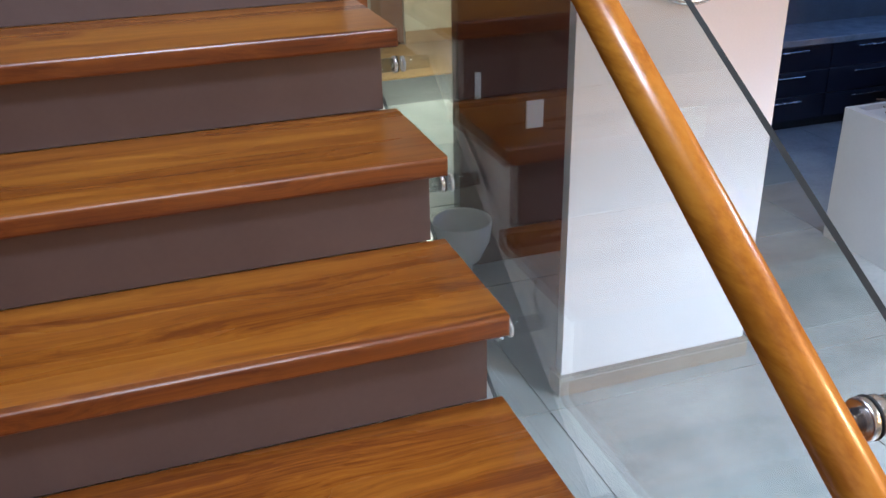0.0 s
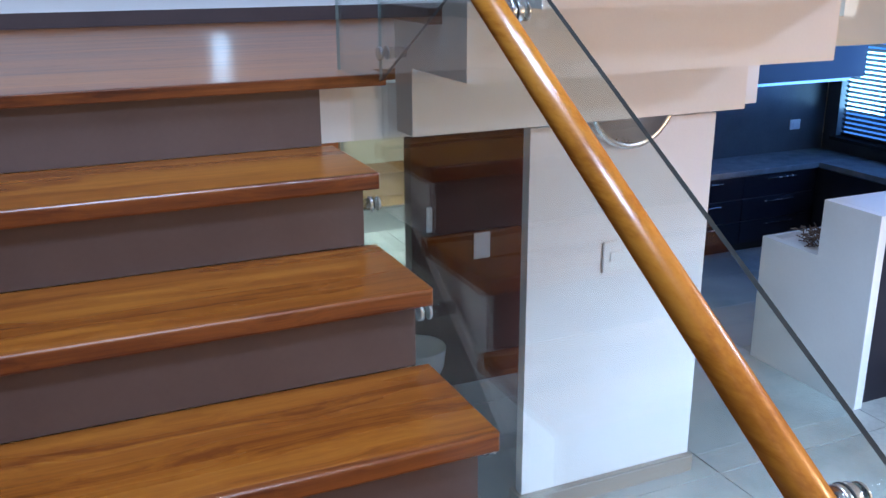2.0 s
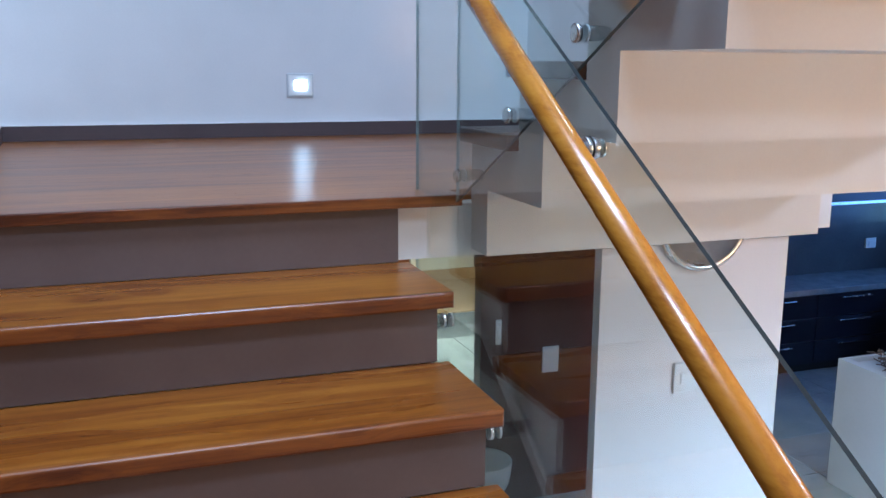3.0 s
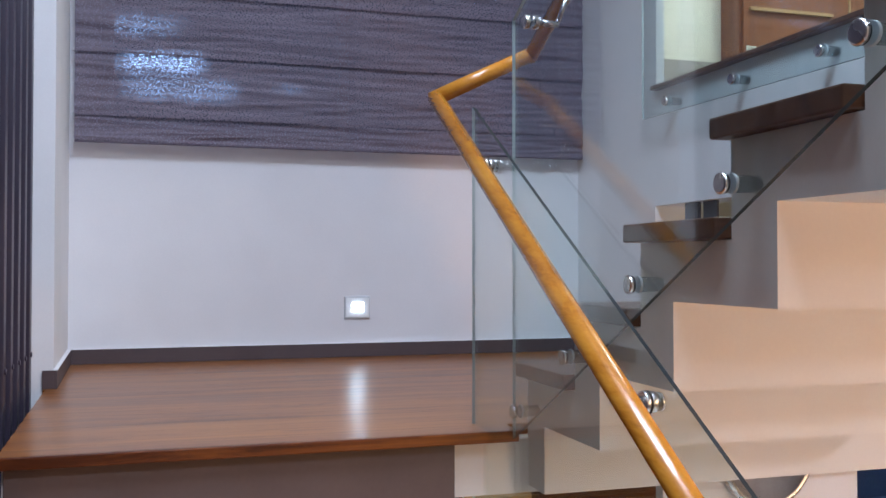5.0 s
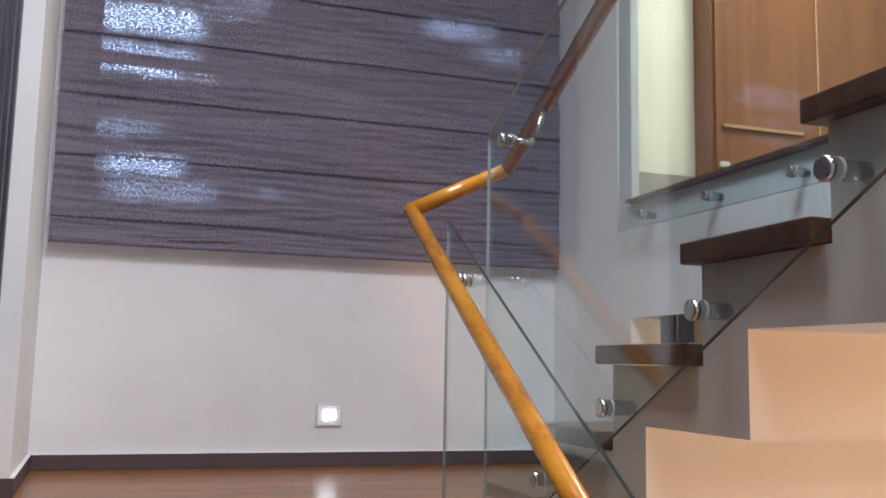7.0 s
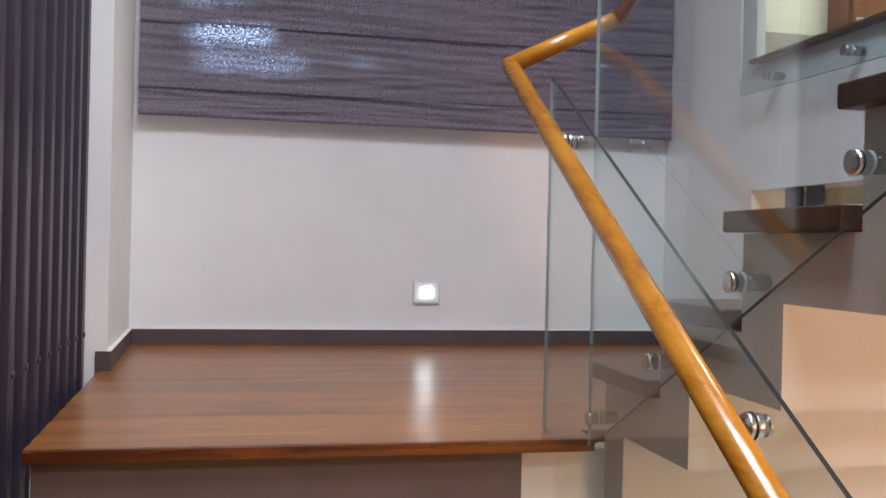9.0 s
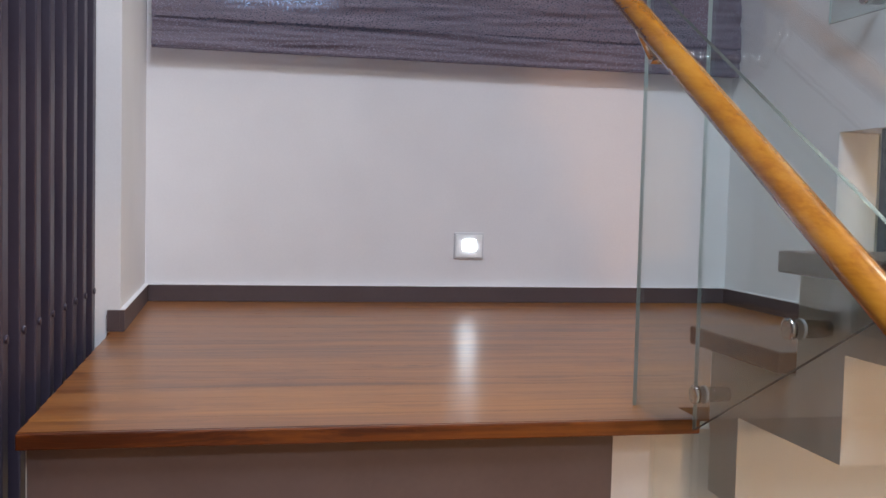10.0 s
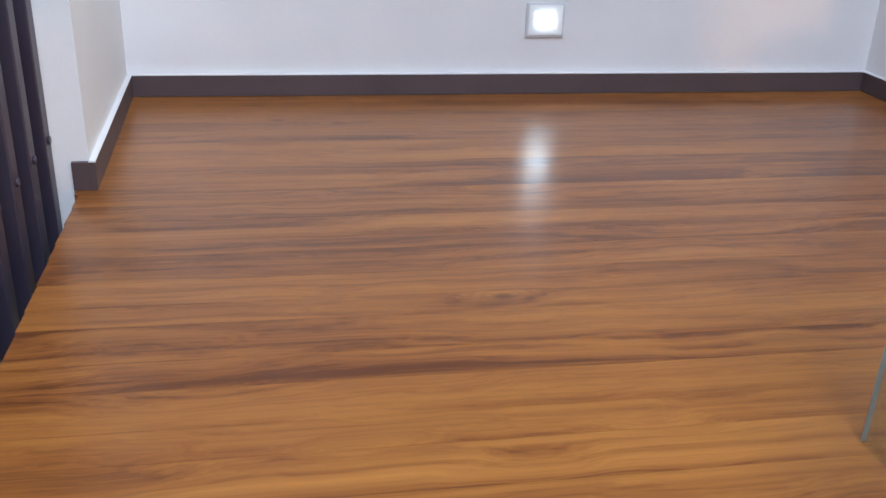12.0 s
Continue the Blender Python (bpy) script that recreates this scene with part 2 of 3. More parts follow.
NIGHTLAMP = emitting("lit_step_lamp_lens", (0.8, 0.93, 1.0), 15)
DAY = emitting("dim_daylight_glow", (0.18, 0.4, 1.0), 0.55)
BRIGHTDAY = emitting("bright_daylight_glow", (0.5, 0.8, 1.0), 6)
FIBRE = mottled("dry_brown_fibre", (0.1, 0.065, 0.05), (0.24, 0.17, 0.13), 60, (0.8, 0.95), 0.3)

RUGM = mottled("brown_rug_weave", (0.12, 0.08, 0.05), (0.18, 0.125, 0.08), 12, (0.85, 0.95), 0.4, 220)

# ---- building tools ----


def box(bm, x0, x1, y0, y1, z0, z1, bev=0.0):
    vs = [bm.verts.new((x, y, z)) for x in (x0, x1) for y in (y0, y1) for z in (z0, z1)]
    fs = [bm.faces.new([vs[i] for i in f]) for f in ((0, 1, 3, 2), (4, 6, 7, 5), (0, 4, 5, 1), (2, 3, 7, 6), (0, 2, 6, 4), (1, 5, 7, 3))]
    if bev:
        es = list({e for f in fs for e in f.edges})
        bmesh.ops.bevel(bm, geom=es, offset=bev, segments=2, profile=0.5, affect="EDGES")
    return bm


def block(x0, x1, y0, y1, z0, z1, bev=0.0):
    return box(bmesh.new(), x0, x1, y0, y1, z0, z1, bev)


def prism(poly, axis, a, b, bev=0.0):
    """A plate from an outline: axis x takes (y, z) pairs, y takes (x, z), z takes (x, y)."""
    put = {"x": lambda p, k: (k, p[0], p[1]), "y": lambda p, k: (p[0], k, p[1]), "z": lambda p, k: (p[0], p[1], k)}[axis]
    bm = bmesh.new()
    lo, hi = [bm.verts.new(put(p, a)) for p in poly], [bm.verts.new(put(p, b)) for p in poly]
    bm.faces.new(lo)
    bm.faces.new(hi[::-1])
    for i in range(len(poly)):
        j = (i + 1) % len(poly)
        bm.faces.new((lo[i], hi[i], hi[j], lo[j]))
    if bev:
        bmesh.ops.bevel(bm, geom=bm.edges[:], offset=bev, segments=2, profile=0.5, affect="EDGES")
    bmesh.ops.recalc_face_normals(bm, faces=bm.faces)
    return bm


def rod(p, q, r, seg=24, r2=None, bm=None, bev=0.0):
    """A round bar from p to q."""
    bm = bm or bmesh.new()
    p, q = Vector(p), Vector(q)
    m = Matrix.Translation((p + q) / 2) @ (q - p).to_track_quat("Z", "Y").to_matrix().to_4x4()
    made = bmesh.ops.create_cone(bm, cap_ends=True, segments=seg, radius1=r, radius2=r if r2 is None else r2, depth=(q - p).length, matrix=m)
    if bev:
        es = list({e for v in made["verts"] for e in v.link_edges if len(e.link_faces) == 2 and any(len(f.verts) > 4 for f in e.link_faces)})
        bmesh.ops.bevel(bm, geom=es, offset=bev, segments=2, profile=0.5, affect="EDGES")
    for f in bm.faces:
        f.smooth = len(f.verts) == 4
    return bm


def lathe(profile, seg=40):
    """A turned shape about z from (radius, height) pairs."""
    bm = bmesh.new()
    rings = [[bm.verts.new((r * math.cos(2 * math.pi * i / seg), r * math.sin(2 * math.pi * i / seg), z)) for i in range(seg)] for r, z in profile]
    for a, b in zip(rings, rings[1:]):
        for i in range(seg):
            j = (i + 1) % seg
            bm.faces.new((a[i], a[j], b[j], b[i])).smooth = True
    return bm


def part(name, bm, mat, parent=None, label="", kind="", m=None):
    me = bpy.data.meshes.new(name)
    if m:
        bm.transform(m)
    bmesh.ops.recalc_face_normals(bm, faces=bm.faces)
    bm.to_mesh(me)
    bm.free()
    for one in (mat if isinstance(mat, (list, tuple)) else (mat,)):
        me.materials.append(one)
    ob = new(name, me)
    if parent:
        ob.parent = parent
        ob.matrix_parent_inverse = parent.matrix_world.inverted()
    return tagged(ob, label, kind=kind)


def thing(name, x, y, z, label, category, group="", kind=""):
    ob = new(name)
    ob.location = (x, y, z)
    ob.matrix_world = pose(x, y, z)
    return tagged(ob, label, category, group, kind)


def structure(name, bm, mat, label, category):
    return tagged(part(name, bm, mat), label, category, kind="structure")


# ---- first flight ----
NOSE = [1.96, 2.245, 2.53, 2.812, 3.083, 3.366, 3.65]
FACE = [1.99, 2.275, 2.56, 2.842, 3.115, 3.396, 3.686, 3.982]
LX, RX = -1.058, 0.005
flight = thing("stair_flight", -0.53, 2.5, FLOOR, "lower stair flight with brown timber treads and taupe risers beside a glass balustrade", "stairs", kind="structure")
outline = [(FACE[0] + 0.014, FLOOR)]
for i in range(7):
    z = FLOOR + (i + 1) * RISE - 0.038
    outline += [(FACE[i] + 0.014, z), (FACE[i + 1] + 0.014, z)]
outline += [(FACE[7] + 0.014, -0.165), (FACE[7] - 0.1, -0.165 - 0.14), (FACE[0] + 0.35, FLOOR)]
part("stair_slab", prism(outline, "x", LX + 0.004, -0.026), SOFFIT, flight, "white painted stair slab")
for i in range(8):
    z0 = FLOOR + i * RISE + (0.001 if i else 0)
    z1 = FLOOR + (i + 1) * RISE - (0.039 if i < 7 else 0.029)
    part("riser", block(LX + 0.012, -0.022, FACE[i], FACE[i] + 0.0135, z0, z1, 0.001), RISER, flight)
for i in range(7):
    z = FLOOR + (i + 1) * RISE
    part("tread", block(LX, RX, NOSE[i] + 0.0165, FACE[i + 1] - 0.0005, z - 0.036, z, 0.0006), TREAD, flight)
    lip = block(LX, RX, NOSE[i], NOSE[i] + 0.0163, z - 0.036, z)
    bmesh.ops.bevel(lip, geom=[e for e in lip.edges if all(v.co.y < NOSE[i] + 0.001 for v in e.verts)], offset=0.0065, segments=3, profile=0.5, affect="EDGES")
    part("lipping", lip, LIPW, flight, "red-brown rounded timber lipping")

# ---- landing ----
BACK = 5.93
landing = thing("landing", 0.07, 4.9, 0, "wide half landing of glossy brown timber planks before a white wall", "landing", kind="structure")
part("landing_slab", block(-1.052, 1.215, 3.9985, BACK, -0.165, -0.0285), SOFFIT, landing, "white painted landing slab")
part("landing_nosing", block(LX - 0.002, 0.142, 3.962, 3.974, -0.028, 0, 0.0025), LIPW, landing, "dark red-brown timber lipping")
part("plank", block(LX - 0.002, 0.142, 3.9743, 4.06, -0.028, 0), LANDW, landing)
edge = 4.0603
for w in (0.09, 0.07, 0.095, 0.08, 0.11, 0.068, 0.092, 0.105, 0.07, 0.1, 0.088, 0.075, 0.11, 0.08, 0.095, 0.07, 0.1, 0.082, 0.109, 0.09, 0.1895):
    x0 = -1.059 - 0.03 * max(0.0, edge + w / 2 - 3.98) if edge + w < 5.16 else -1.1
    part("plank", block(x0, 1.219, edge, edge + w - 0.0003, -0.028, 0.0), LANDW, landing)
    edge += w

# ---- upper flight ----
GO, RISE2 = 0.305, 0.165
UX0, UX1 = 0.181, 1.205
STEPS = 9
upper = thing("stair_flight", 0.68, 4.03, 0, "upper folded stair flight with white sawtooth soffit and brown timber treads", "stairs", kind="structure")
top, under = [], [(4.03, -0.166), (3.894, -0.166)]
for k in range(STEPS):
    yf = 4.022 - GO * k
    top += [(yf, RISE2 * k - (0.038 if k else 0.038)), (yf, RISE2 * (k + 1) - 0.038)]
top[0] = (4.022, -0.166)
for k in range(STEPS):
    yb = 3.894 - 0.302 * k
    zb = -0.147 + RISE2 * k if k else -0.147
    under += [(yb, zb + 0.0), (yb, -0.147 + RISE2 * (k + 1))]
yend = 3.894 - 0.302 * STEPS
under += [(yend, -0.147 + RISE2 * STEPS)]
low = [(3.894, -0.147)] + [p for k in range(STEPS) for p in ((3.894 - 0.302 * k, -0.147 + RISE2 * k), (3.894 - 0.302 * k, -0.147 + RISE2 * (k + 1)))][1:]
low += [(yend, -0.147 + RISE2 * STEPS), (yend, RISE2 * STEPS - 0.038)]
high = [p for k in range(STEPS) for p in ((4.022 - GO * k, RISE2 * k - 0.038), (4.022 - GO * k, RISE2 * (k + 1) - 0.038))]
high[0] = (4.003, -0.147)
high[1] = (4.003, RISE2 - 0.038)
part("stair_slab", prism(low + high[::-1], "x", UX0, UX1), SOFFIT, upper, "white painted folded stair slab")
for k in range(STEPS):
    yf = 4.05 - GO * k
    yb = 4.022 - GO * (k + 1) if k < STEPS - 1 else yend
    part("tread", block(0.156, UX1 - 0.002, yb + 0.012, yf, RISE2 * (k + 1) - 0.036, RISE2 * (k + 1), 0.004), UPW, upper)

# ---- walls ----
WT = 0.15
structure("wall_north", block(-1.3, 1.4, BACK, BACK + WT, -0.166, 0.99), WALL, "smooth white painted wall behind the landing", "wall")
structure("wall_north_head", block(-1.3, 1.4, BACK, BACK + WT, 2.7, CEIL), WALL, "white wall above the grey blind", "wall")
structure("wall_north_jamb", block(-1.3, -0.98, BACK, BACK + WT, 0.99, 2.7), WALL, "white wall beside the window", "wall")
structure("wall_north_jamb", block(1.12, 1.4, BACK, BACK + WT, 0.99, 2.7), WALL, "white wall beside the window", "wall")
structure("wall_west", prism([(-1.25, 5.142), (-1.07, 5.142), (-1.1, BACK), (-1.25, BACK)], "z", -0.166, CEIL), WALL, "white painted wall return beside the dark slats", "wall")
structure("wall_slats", block(-1.3, -1.21, -0.4, 5.162, FLOOR, CEIL), SLATBACK, "near-black board behind the vertical slats", "wall")
structure("wall_east", prism([(BACK, -0.16), (BACK, 1.0), (1.2, 1.0), (1.2, 0.9), (3.9, 0.9), (3.9, 0.66), (5.185, 0.66), (5.185, 0.22), (4.03, 0.22), (4.03, -0.16)], "x", 1.222, 1.222 + WT), WALL,
          "white painted stairwell wall with a low opening and an upper opening", "wall")

structure("wall_east_upper", block(1.2225, 1.258, 5.172, BACK, 1.0005, CEIL), WALL, "white painted wall beside the upper opening", "wall")


def skirting(bm):
    return structure("baseboard", bm, SKIRT, "taupe painted skirting along the landing wall", "baseboard")


skirting(block(-1.1, 1.222, BACK - 0.014, BACK - 0.0005, 0.0005, 0.062, 0.001))
skirting(prism([(-1.0695, 5.13), (-1.057, 5.13), (-1.087, BACK - 0.0145), (-1.0995, BACK - 0.0145)], "z", 0.0005, 0.062))
skirting(block(-1.105, -1.0698, 5.13, 5.1415, 0.0005, 0.062, 0.001))
skirting(block(1.209, 1.2215, 4.1, BACK - 0.0145, 0.0005, 0.062, 0.001))

structure("trim", block(-1.1, 1.222, BACK - 0.0155, BACK - 0.0005, 0.0622, 0.0652), WALL, "white sealant bead above the taupe skirting", "trim")
structure("trim", prism([(-1.0695, 5.1285), (-1.0555, 5.1285), (-1.0855, BACK - 0.016), (-1.0995, BACK - 0.016)], "z", 0.0622, 0.0652), WALL, "white sealant bead above the taupe skirting", "trim")
structure("trim", block(1.2075, 1.2215, 4.1, BACK - 0.016, 0.0622, 0.0652), WALL, "white sealant bead above the taupe skirting", "trim")

# ---- lower floor and its shell ----
floor = structure("floor", block(-1.4, 6.2, -3.0, 9.0, FLOOR - 0.15, FLOOR - 0.004), GROUT, "grey porcelain tiled floor with fine dark joints", "floor")
structure("pillar", block(0.55, 1.168, 3.968, 4.005, FLOOR, -0.1665), WALL, "white painted pillar carrying a round steel plate", "pillar")
structure("baseboard", block(0.536, 1.178, 3.951, 4.02, FLOOR, FLOOR + 0.062, 0.001), TILESK, "taupe tile skirting round the white pillar", "baseboard")
structure("wall_under_stairs", block(0.56, 1.681, 4.846, 4.91, FLOOR, -0.263), DARKP, "glossy dark brown panelled wall under the stairs", "wall")
structure("ceiling", block(-1.4, 6.2, -3.0, 9.0, CEIL, CEIL + 0.15), WALL, "plain white painted ceiling", "ceiling")
structure("ceiling_lower", block(1.372, 6.2, -3.0, 9.0, 0.95, 1.1), SOFFIT, "plain white ceiling of the lower room", "ceiling")
structure("wall_south", block(-1.4, 6.2, -3.15, -3.0, FLOOR, CEIL), CREAM, "plain cream painted wall", "wall")
structure("wall_far_west", block(-1.4, -1.3, -3.0, 9.0, FLOOR, CEIL), WALL, "plain white painted wall", "wall")
structure("wall_far_east", block(6.2, 6.35, -3.0, 9.0, FLOOR, CEIL), CREAM, "plain cream painted wall", "wall")
structure("wall_far_north", block(-1.3, 6.2, 9.0, 9.15, FLOOR, CEIL), CREAM, "plain cream painted wall", "wall")
structure("wall_dining", block(2.611, 4.015, 4.038, 4.218, FLOOR, 0.949), HONEY, "cream painted wall beside the white console", "wall")
structure("baseboard", block(2.563, 4.015, 4.019, 4.037, FLOOR, FLOOR + 0.077, 0.001), TILESK, "taupe tile skirting on the cream wall", "baseboard")
structure("beam", block(2.05, 3.6, 4.6, 4.75, -0.075, 0.949), CREAM, "cream painted beam over the kitchen", "beam")

# ---- room under the landing ----
structure("wall_room", block(1.45, 2.219, 8.451, 8.605, FLOOR, -0.051), CREAM, "cream painted wall of the small room", "wall")
structure("baseboard", block(1.45, 2.219, 8.432, 8.45, FLOOR, FLOOR + 0.0898, 0.001), PALEW, "pale timber skirting in the small room", "baseboard")
structure("floor_timber", block(-1.373, 2.604, 7.527, 8.425, FLOOR - 0.0045, FLOOR + 0.0038), PALEW, "pale timber floor strip in the small room", "floor")
structure("wall_room_side", block(2.412, 2.604, 6.145, 8.605, FLOOR, -0.269), CREAM, "cream painted side wall of the small room", "wall")

# ---- upper room ----
structure("floor_upper", block(1.372, 3.4, 3.0, 6.2, 1.101, 1.12), TILESK, "taupe tiled floor of the upper room", "floor")
structure("floor_edge", block(1.19, 1.38, 2.2, 5.17, 1.1325, 1.15, 0.003), UPW, "brown timber nosing along the upper floor edge", "trim")
structure("slab_edge", block(1.2225, 1.371, 2.2, 5.1715, 1.0005, 1.131), WALL, "white painted edge of the upper floor", "wall")
structure("wall_upper", block(1.26, 2.9, 6.0, 6.12, 1.121, CEIL), CREAM, "cream painted wall of the upper room", "wall")
structure("wainscot", block(1.262, 2.06, 5.985, 5.9995, 1.121, 1.475), TILESK, "taupe tiled lower band on the cream wall", "wall")
structure("wall_upper_side", block(3.4, 3.5, 3.0, 6.2, 1.121, CEIL), CREAM, "cream painted side wall of the upper room", "wall")

# ---- glass, rails and steel fittings ----


def glass_sheet(name, outline, x, label, dark_end=False, pale_top=True):
    ob = thing(name, x, outline[0][0], outline[0][1], label, "glass balustrade", "balustrades")
    sheet = part("pane", prism(outline, "x", x - 0.004, x + 0.004), [GLASS, GLASSEDGE, DARKEDGE], ob, "clear glass pane with a green edge")
    for f in sheet.data.polygons:
        f.material_index = 0 if abs(f.normal.x) > 0.9 else 2 if abs(f.normal.z) > 0.3 and not (pale_top and f.normal.z > 0) or dark_end and f.normal.y < -0.95 else 1
    return ob


def disc_pair(parent, x, y, z, xa, xb, r=0.02):
    """Two polished caps either side of the glass at x, and the stem from xa to xb."""
    part("cap", rod((x - 0.0155, y, z), (x - 0.0065, y, z), r, 32, bev=0.0035), STEEL, parent)
    part("gasket", rod((x - 0.0065, y, z), (x - 0.005, y, z), r * 0.93, 24), RUBBER, parent)
    part("collar", rod((x + 0.0055, y, z), (x + 0.011, y, z), r * 0.93, 28, bev=0.001), GREYPL, parent)
    part("stem", rod((xa, y, z), (xb, y, z), r * 0.8, 20), SPACER, parent, "clear acrylic spacer")


lower_glass = glass_sheet("glass_balustrade", [(4.088, 0.831), (2.303, -0.254), (2.303, -1.34), (4.088, -0.36)], 0.063,
                          "clear glass balustrade bolted to the side of the lower stair flight", True, False)
for k in range(5):
    y, z = 3.853 - 0.304 * k, -0.29 - 0.168 * k
    disc_pair(lower_glass, 0.063, y, z, -0.011, 0.0565, 0.019)
upper_glass = glass_sheet("glass_balustrade", [(3.942, 1.027), (3.942, -0.015), (1.5, 1.296), (1.5, 2.11)], 0.12,
                          "clear glass balustrade bolted to the side of the upper stair flight")
for k in range(7):
    y, z = 3.935 - 0.3 * k, 0.053 + 0.163 * k
    disc_pair(upper_glass, 0.125, y, z, 0.132, 0.1805, 0.0176)
guard = glass_sheet("glass_guard", [(5.172, 1.012), (5.172, 2.1), (3.0, 2.1), (3.0, 0.99)], 1.16, "clear glass guard bolted to the edge of the upper floor")
for k in range(5):
    disc_pair(guard, 1.165, 4.99 - 0.445 * k, 1.058, 1.172, 1.222, 0.02)

RA, RB = Vector((-0.04, 2.28, -0.275)), Vector((-0.041, 4.088, 0.85))
RC = Vector((0.228, 4.09, 0.982))
RD = Vector((0.228, 1.6, 2.13))
RR = 0.0205


def swept(points, r, seg=28, cut=None):
    """A round bar that turns at its inner points with mitred joints."""
    bm = bmesh.new()
    rings = []
    for i, p in enumerate(points):
        a = (points[i] - points[i - 1]).normalized() if i else (points[1] - points[0]).normalized()
        b = (points[i + 1] - points[i]).normalized() if i < len(points) - 1 else a
        n = (a + b).normalized() if i or cut is None else cut
        side = a.cross(Vector((0, 0, 1))).normalized() if abs(a.z) < 0.99 else Vector((1, 0, 0))
        up = side.cross(a).normalized()
        ring = []
        for k in range(seg):
            t = 2 * math.pi * k / seg
            q = p + side * (r * math.cos(t)) + up * (r * math.sin(t))
            q -= a * ((q - p).dot(n) / a.dot(n))
            ring.append(bm.verts.new(q))
        rings.append(ring)
    for i in range(len(rings) - 1):
        a, b = rings[i], rings[i + 1]
        off = min(range(seg), key=lambda o: sum((a[k].co - points[i] - (b[(k + o) % seg].co - points[i + 1])).length for k in range(0, seg, 4)))
        for k in range(seg):
            j = (k + 1) % seg
            bm.faces.new((a[k], a[j], b[(j + off) % seg], b[(k + off) % seg])).smooth = True
    bm.faces.new(rings[0])
    bm.faces.new(rings[-1])
    return bm


rail = thing("handrail", RA.x, RA.y, RA.z, "round varnished honey-brown timber handrail along the glass balustrades", "handrail")
part("lower_bar", swept([RA, RB], RR, cut=Vector((0, 1, 0.12)).normalized()), RAILW, rail)
link = swept([RB - (RC - RB).normalized() * 0.012, RC], RR * 0.98)
part("link_bar", link, RAILW, rail)
part("upper_bar", swept([RC + (RC - RD).normalized() * 0.012, RD], RR), RAILW, rail)


def rail_at(y):
    k = (y - RA.y) / (RB.y - RA.y)
    return RA.z + k * (RB.z - RA.z)


for y, z in ((2.42, -0.258), (3.147, 0.19), (3.932, 0.66)):
    br = thing("rail_bracket", 0.063, y, z, "polished steel handrail bracket clamped to the glass", "bracket", "rail brackets")
    part("plate", rod((0.0365, y, z), (0.0455, y, z), 0.0195, 28, bev=0.002), STEEL, br)
    part("gasket", rod((0.0456, y, z), (0.048, y, z), 0.02, 24), RUBBER, br)
    part("sleeve", rod((0.0481, y, z), (0.0585, y, z), 0.0185, 28, bev=0.001), STEEL, br)
    part("back_plate", rod((0.0675, y, z), (0.0715, y, z), 0.016, 28, bev=0.001), STEEL, br)
    part("neck", rod((0.004, y, z), (0.0364, y, z), 0.011, 20), STEEL, br)
    part("arm", rod((0.008, y, z), (-0.036, y, rail_at(y) - 0.012), 0.008, 16), STEEL, br)
for y, z in ((3.83, 0.995), (2.9, 1.44)):
    zr = RC.z + (RC.y - y) * (RD.z - RC.z) / (RC.y - RD.y)
    br = thing("rail_bracket", 0.12, y, z, "polished steel handrail bracket clamped to the glass", "bracket", "rail brackets")
    part("plate", rod((0.1025, y, z), (0.1145, y, z), 0.0168, 28, bev=0.002), STEEL, br)
    part("back_plate", rod((0.1255, y, z), (0.1375, y, z), 0.0168, 28, bev=0.002), STEEL, br)
    part("neck", rod((0.1376, y, z), (0.19, y, z), 0.008, 20), STEEL, br)
    part("arm", rod((0.188, y, z), (0.222, y, zr - 0.018), 0.006, 16), STEEL, br)

# ---- vertical slats ----
slat = thing("wall_slat", -1.19, 5.127, FLOOR, "tall dark purple-brown painted vertical slat on a black wall", "slat", "wall slats")
part("batten", block(-1.2095, -1.137, 5.084, 5.126, FLOOR, CEIL, 0.003), SLAT, slat)
part("screw_cap", rod((-1.137, 5.105, 0.119), (-1.132, 5.105, 0.119), 0.0085, 16, bev=0.001), SLAT, slat)
for k in range(1, 40):
    copy_thing(slat, pose(-1.19, 5.127 - 0.1285 * k, FLOOR))

# ---- window, blind and the light outside ----
window = thing("window", 0.07, BACK + 0.08, 0.99, "wide aluminium window behind the grey blind", "window", kind="structure")
for x0, x1 in ((-0.98, -0.93), (0.045, 0.095), (1.07, 1.12)):
    part("window_frame", block(x0, x1, BACK + 0.06, BACK + 0.1, 0.99, 2.7, 0.003), GREYPL, window)
for z0 in (0.99, 1.75, 2.65):
    part("rail", block(-0.9295, 1.0695, BACK + 0.062, BACK + 0.098, z0, z0 + 0.05, 0.003), GREYPL, window)
part("pane", block(-0.93, 1.07, BACK + 0.078, BACK + 0.084, 1.0, 2.68), GLASS, window).visible_shadow = False


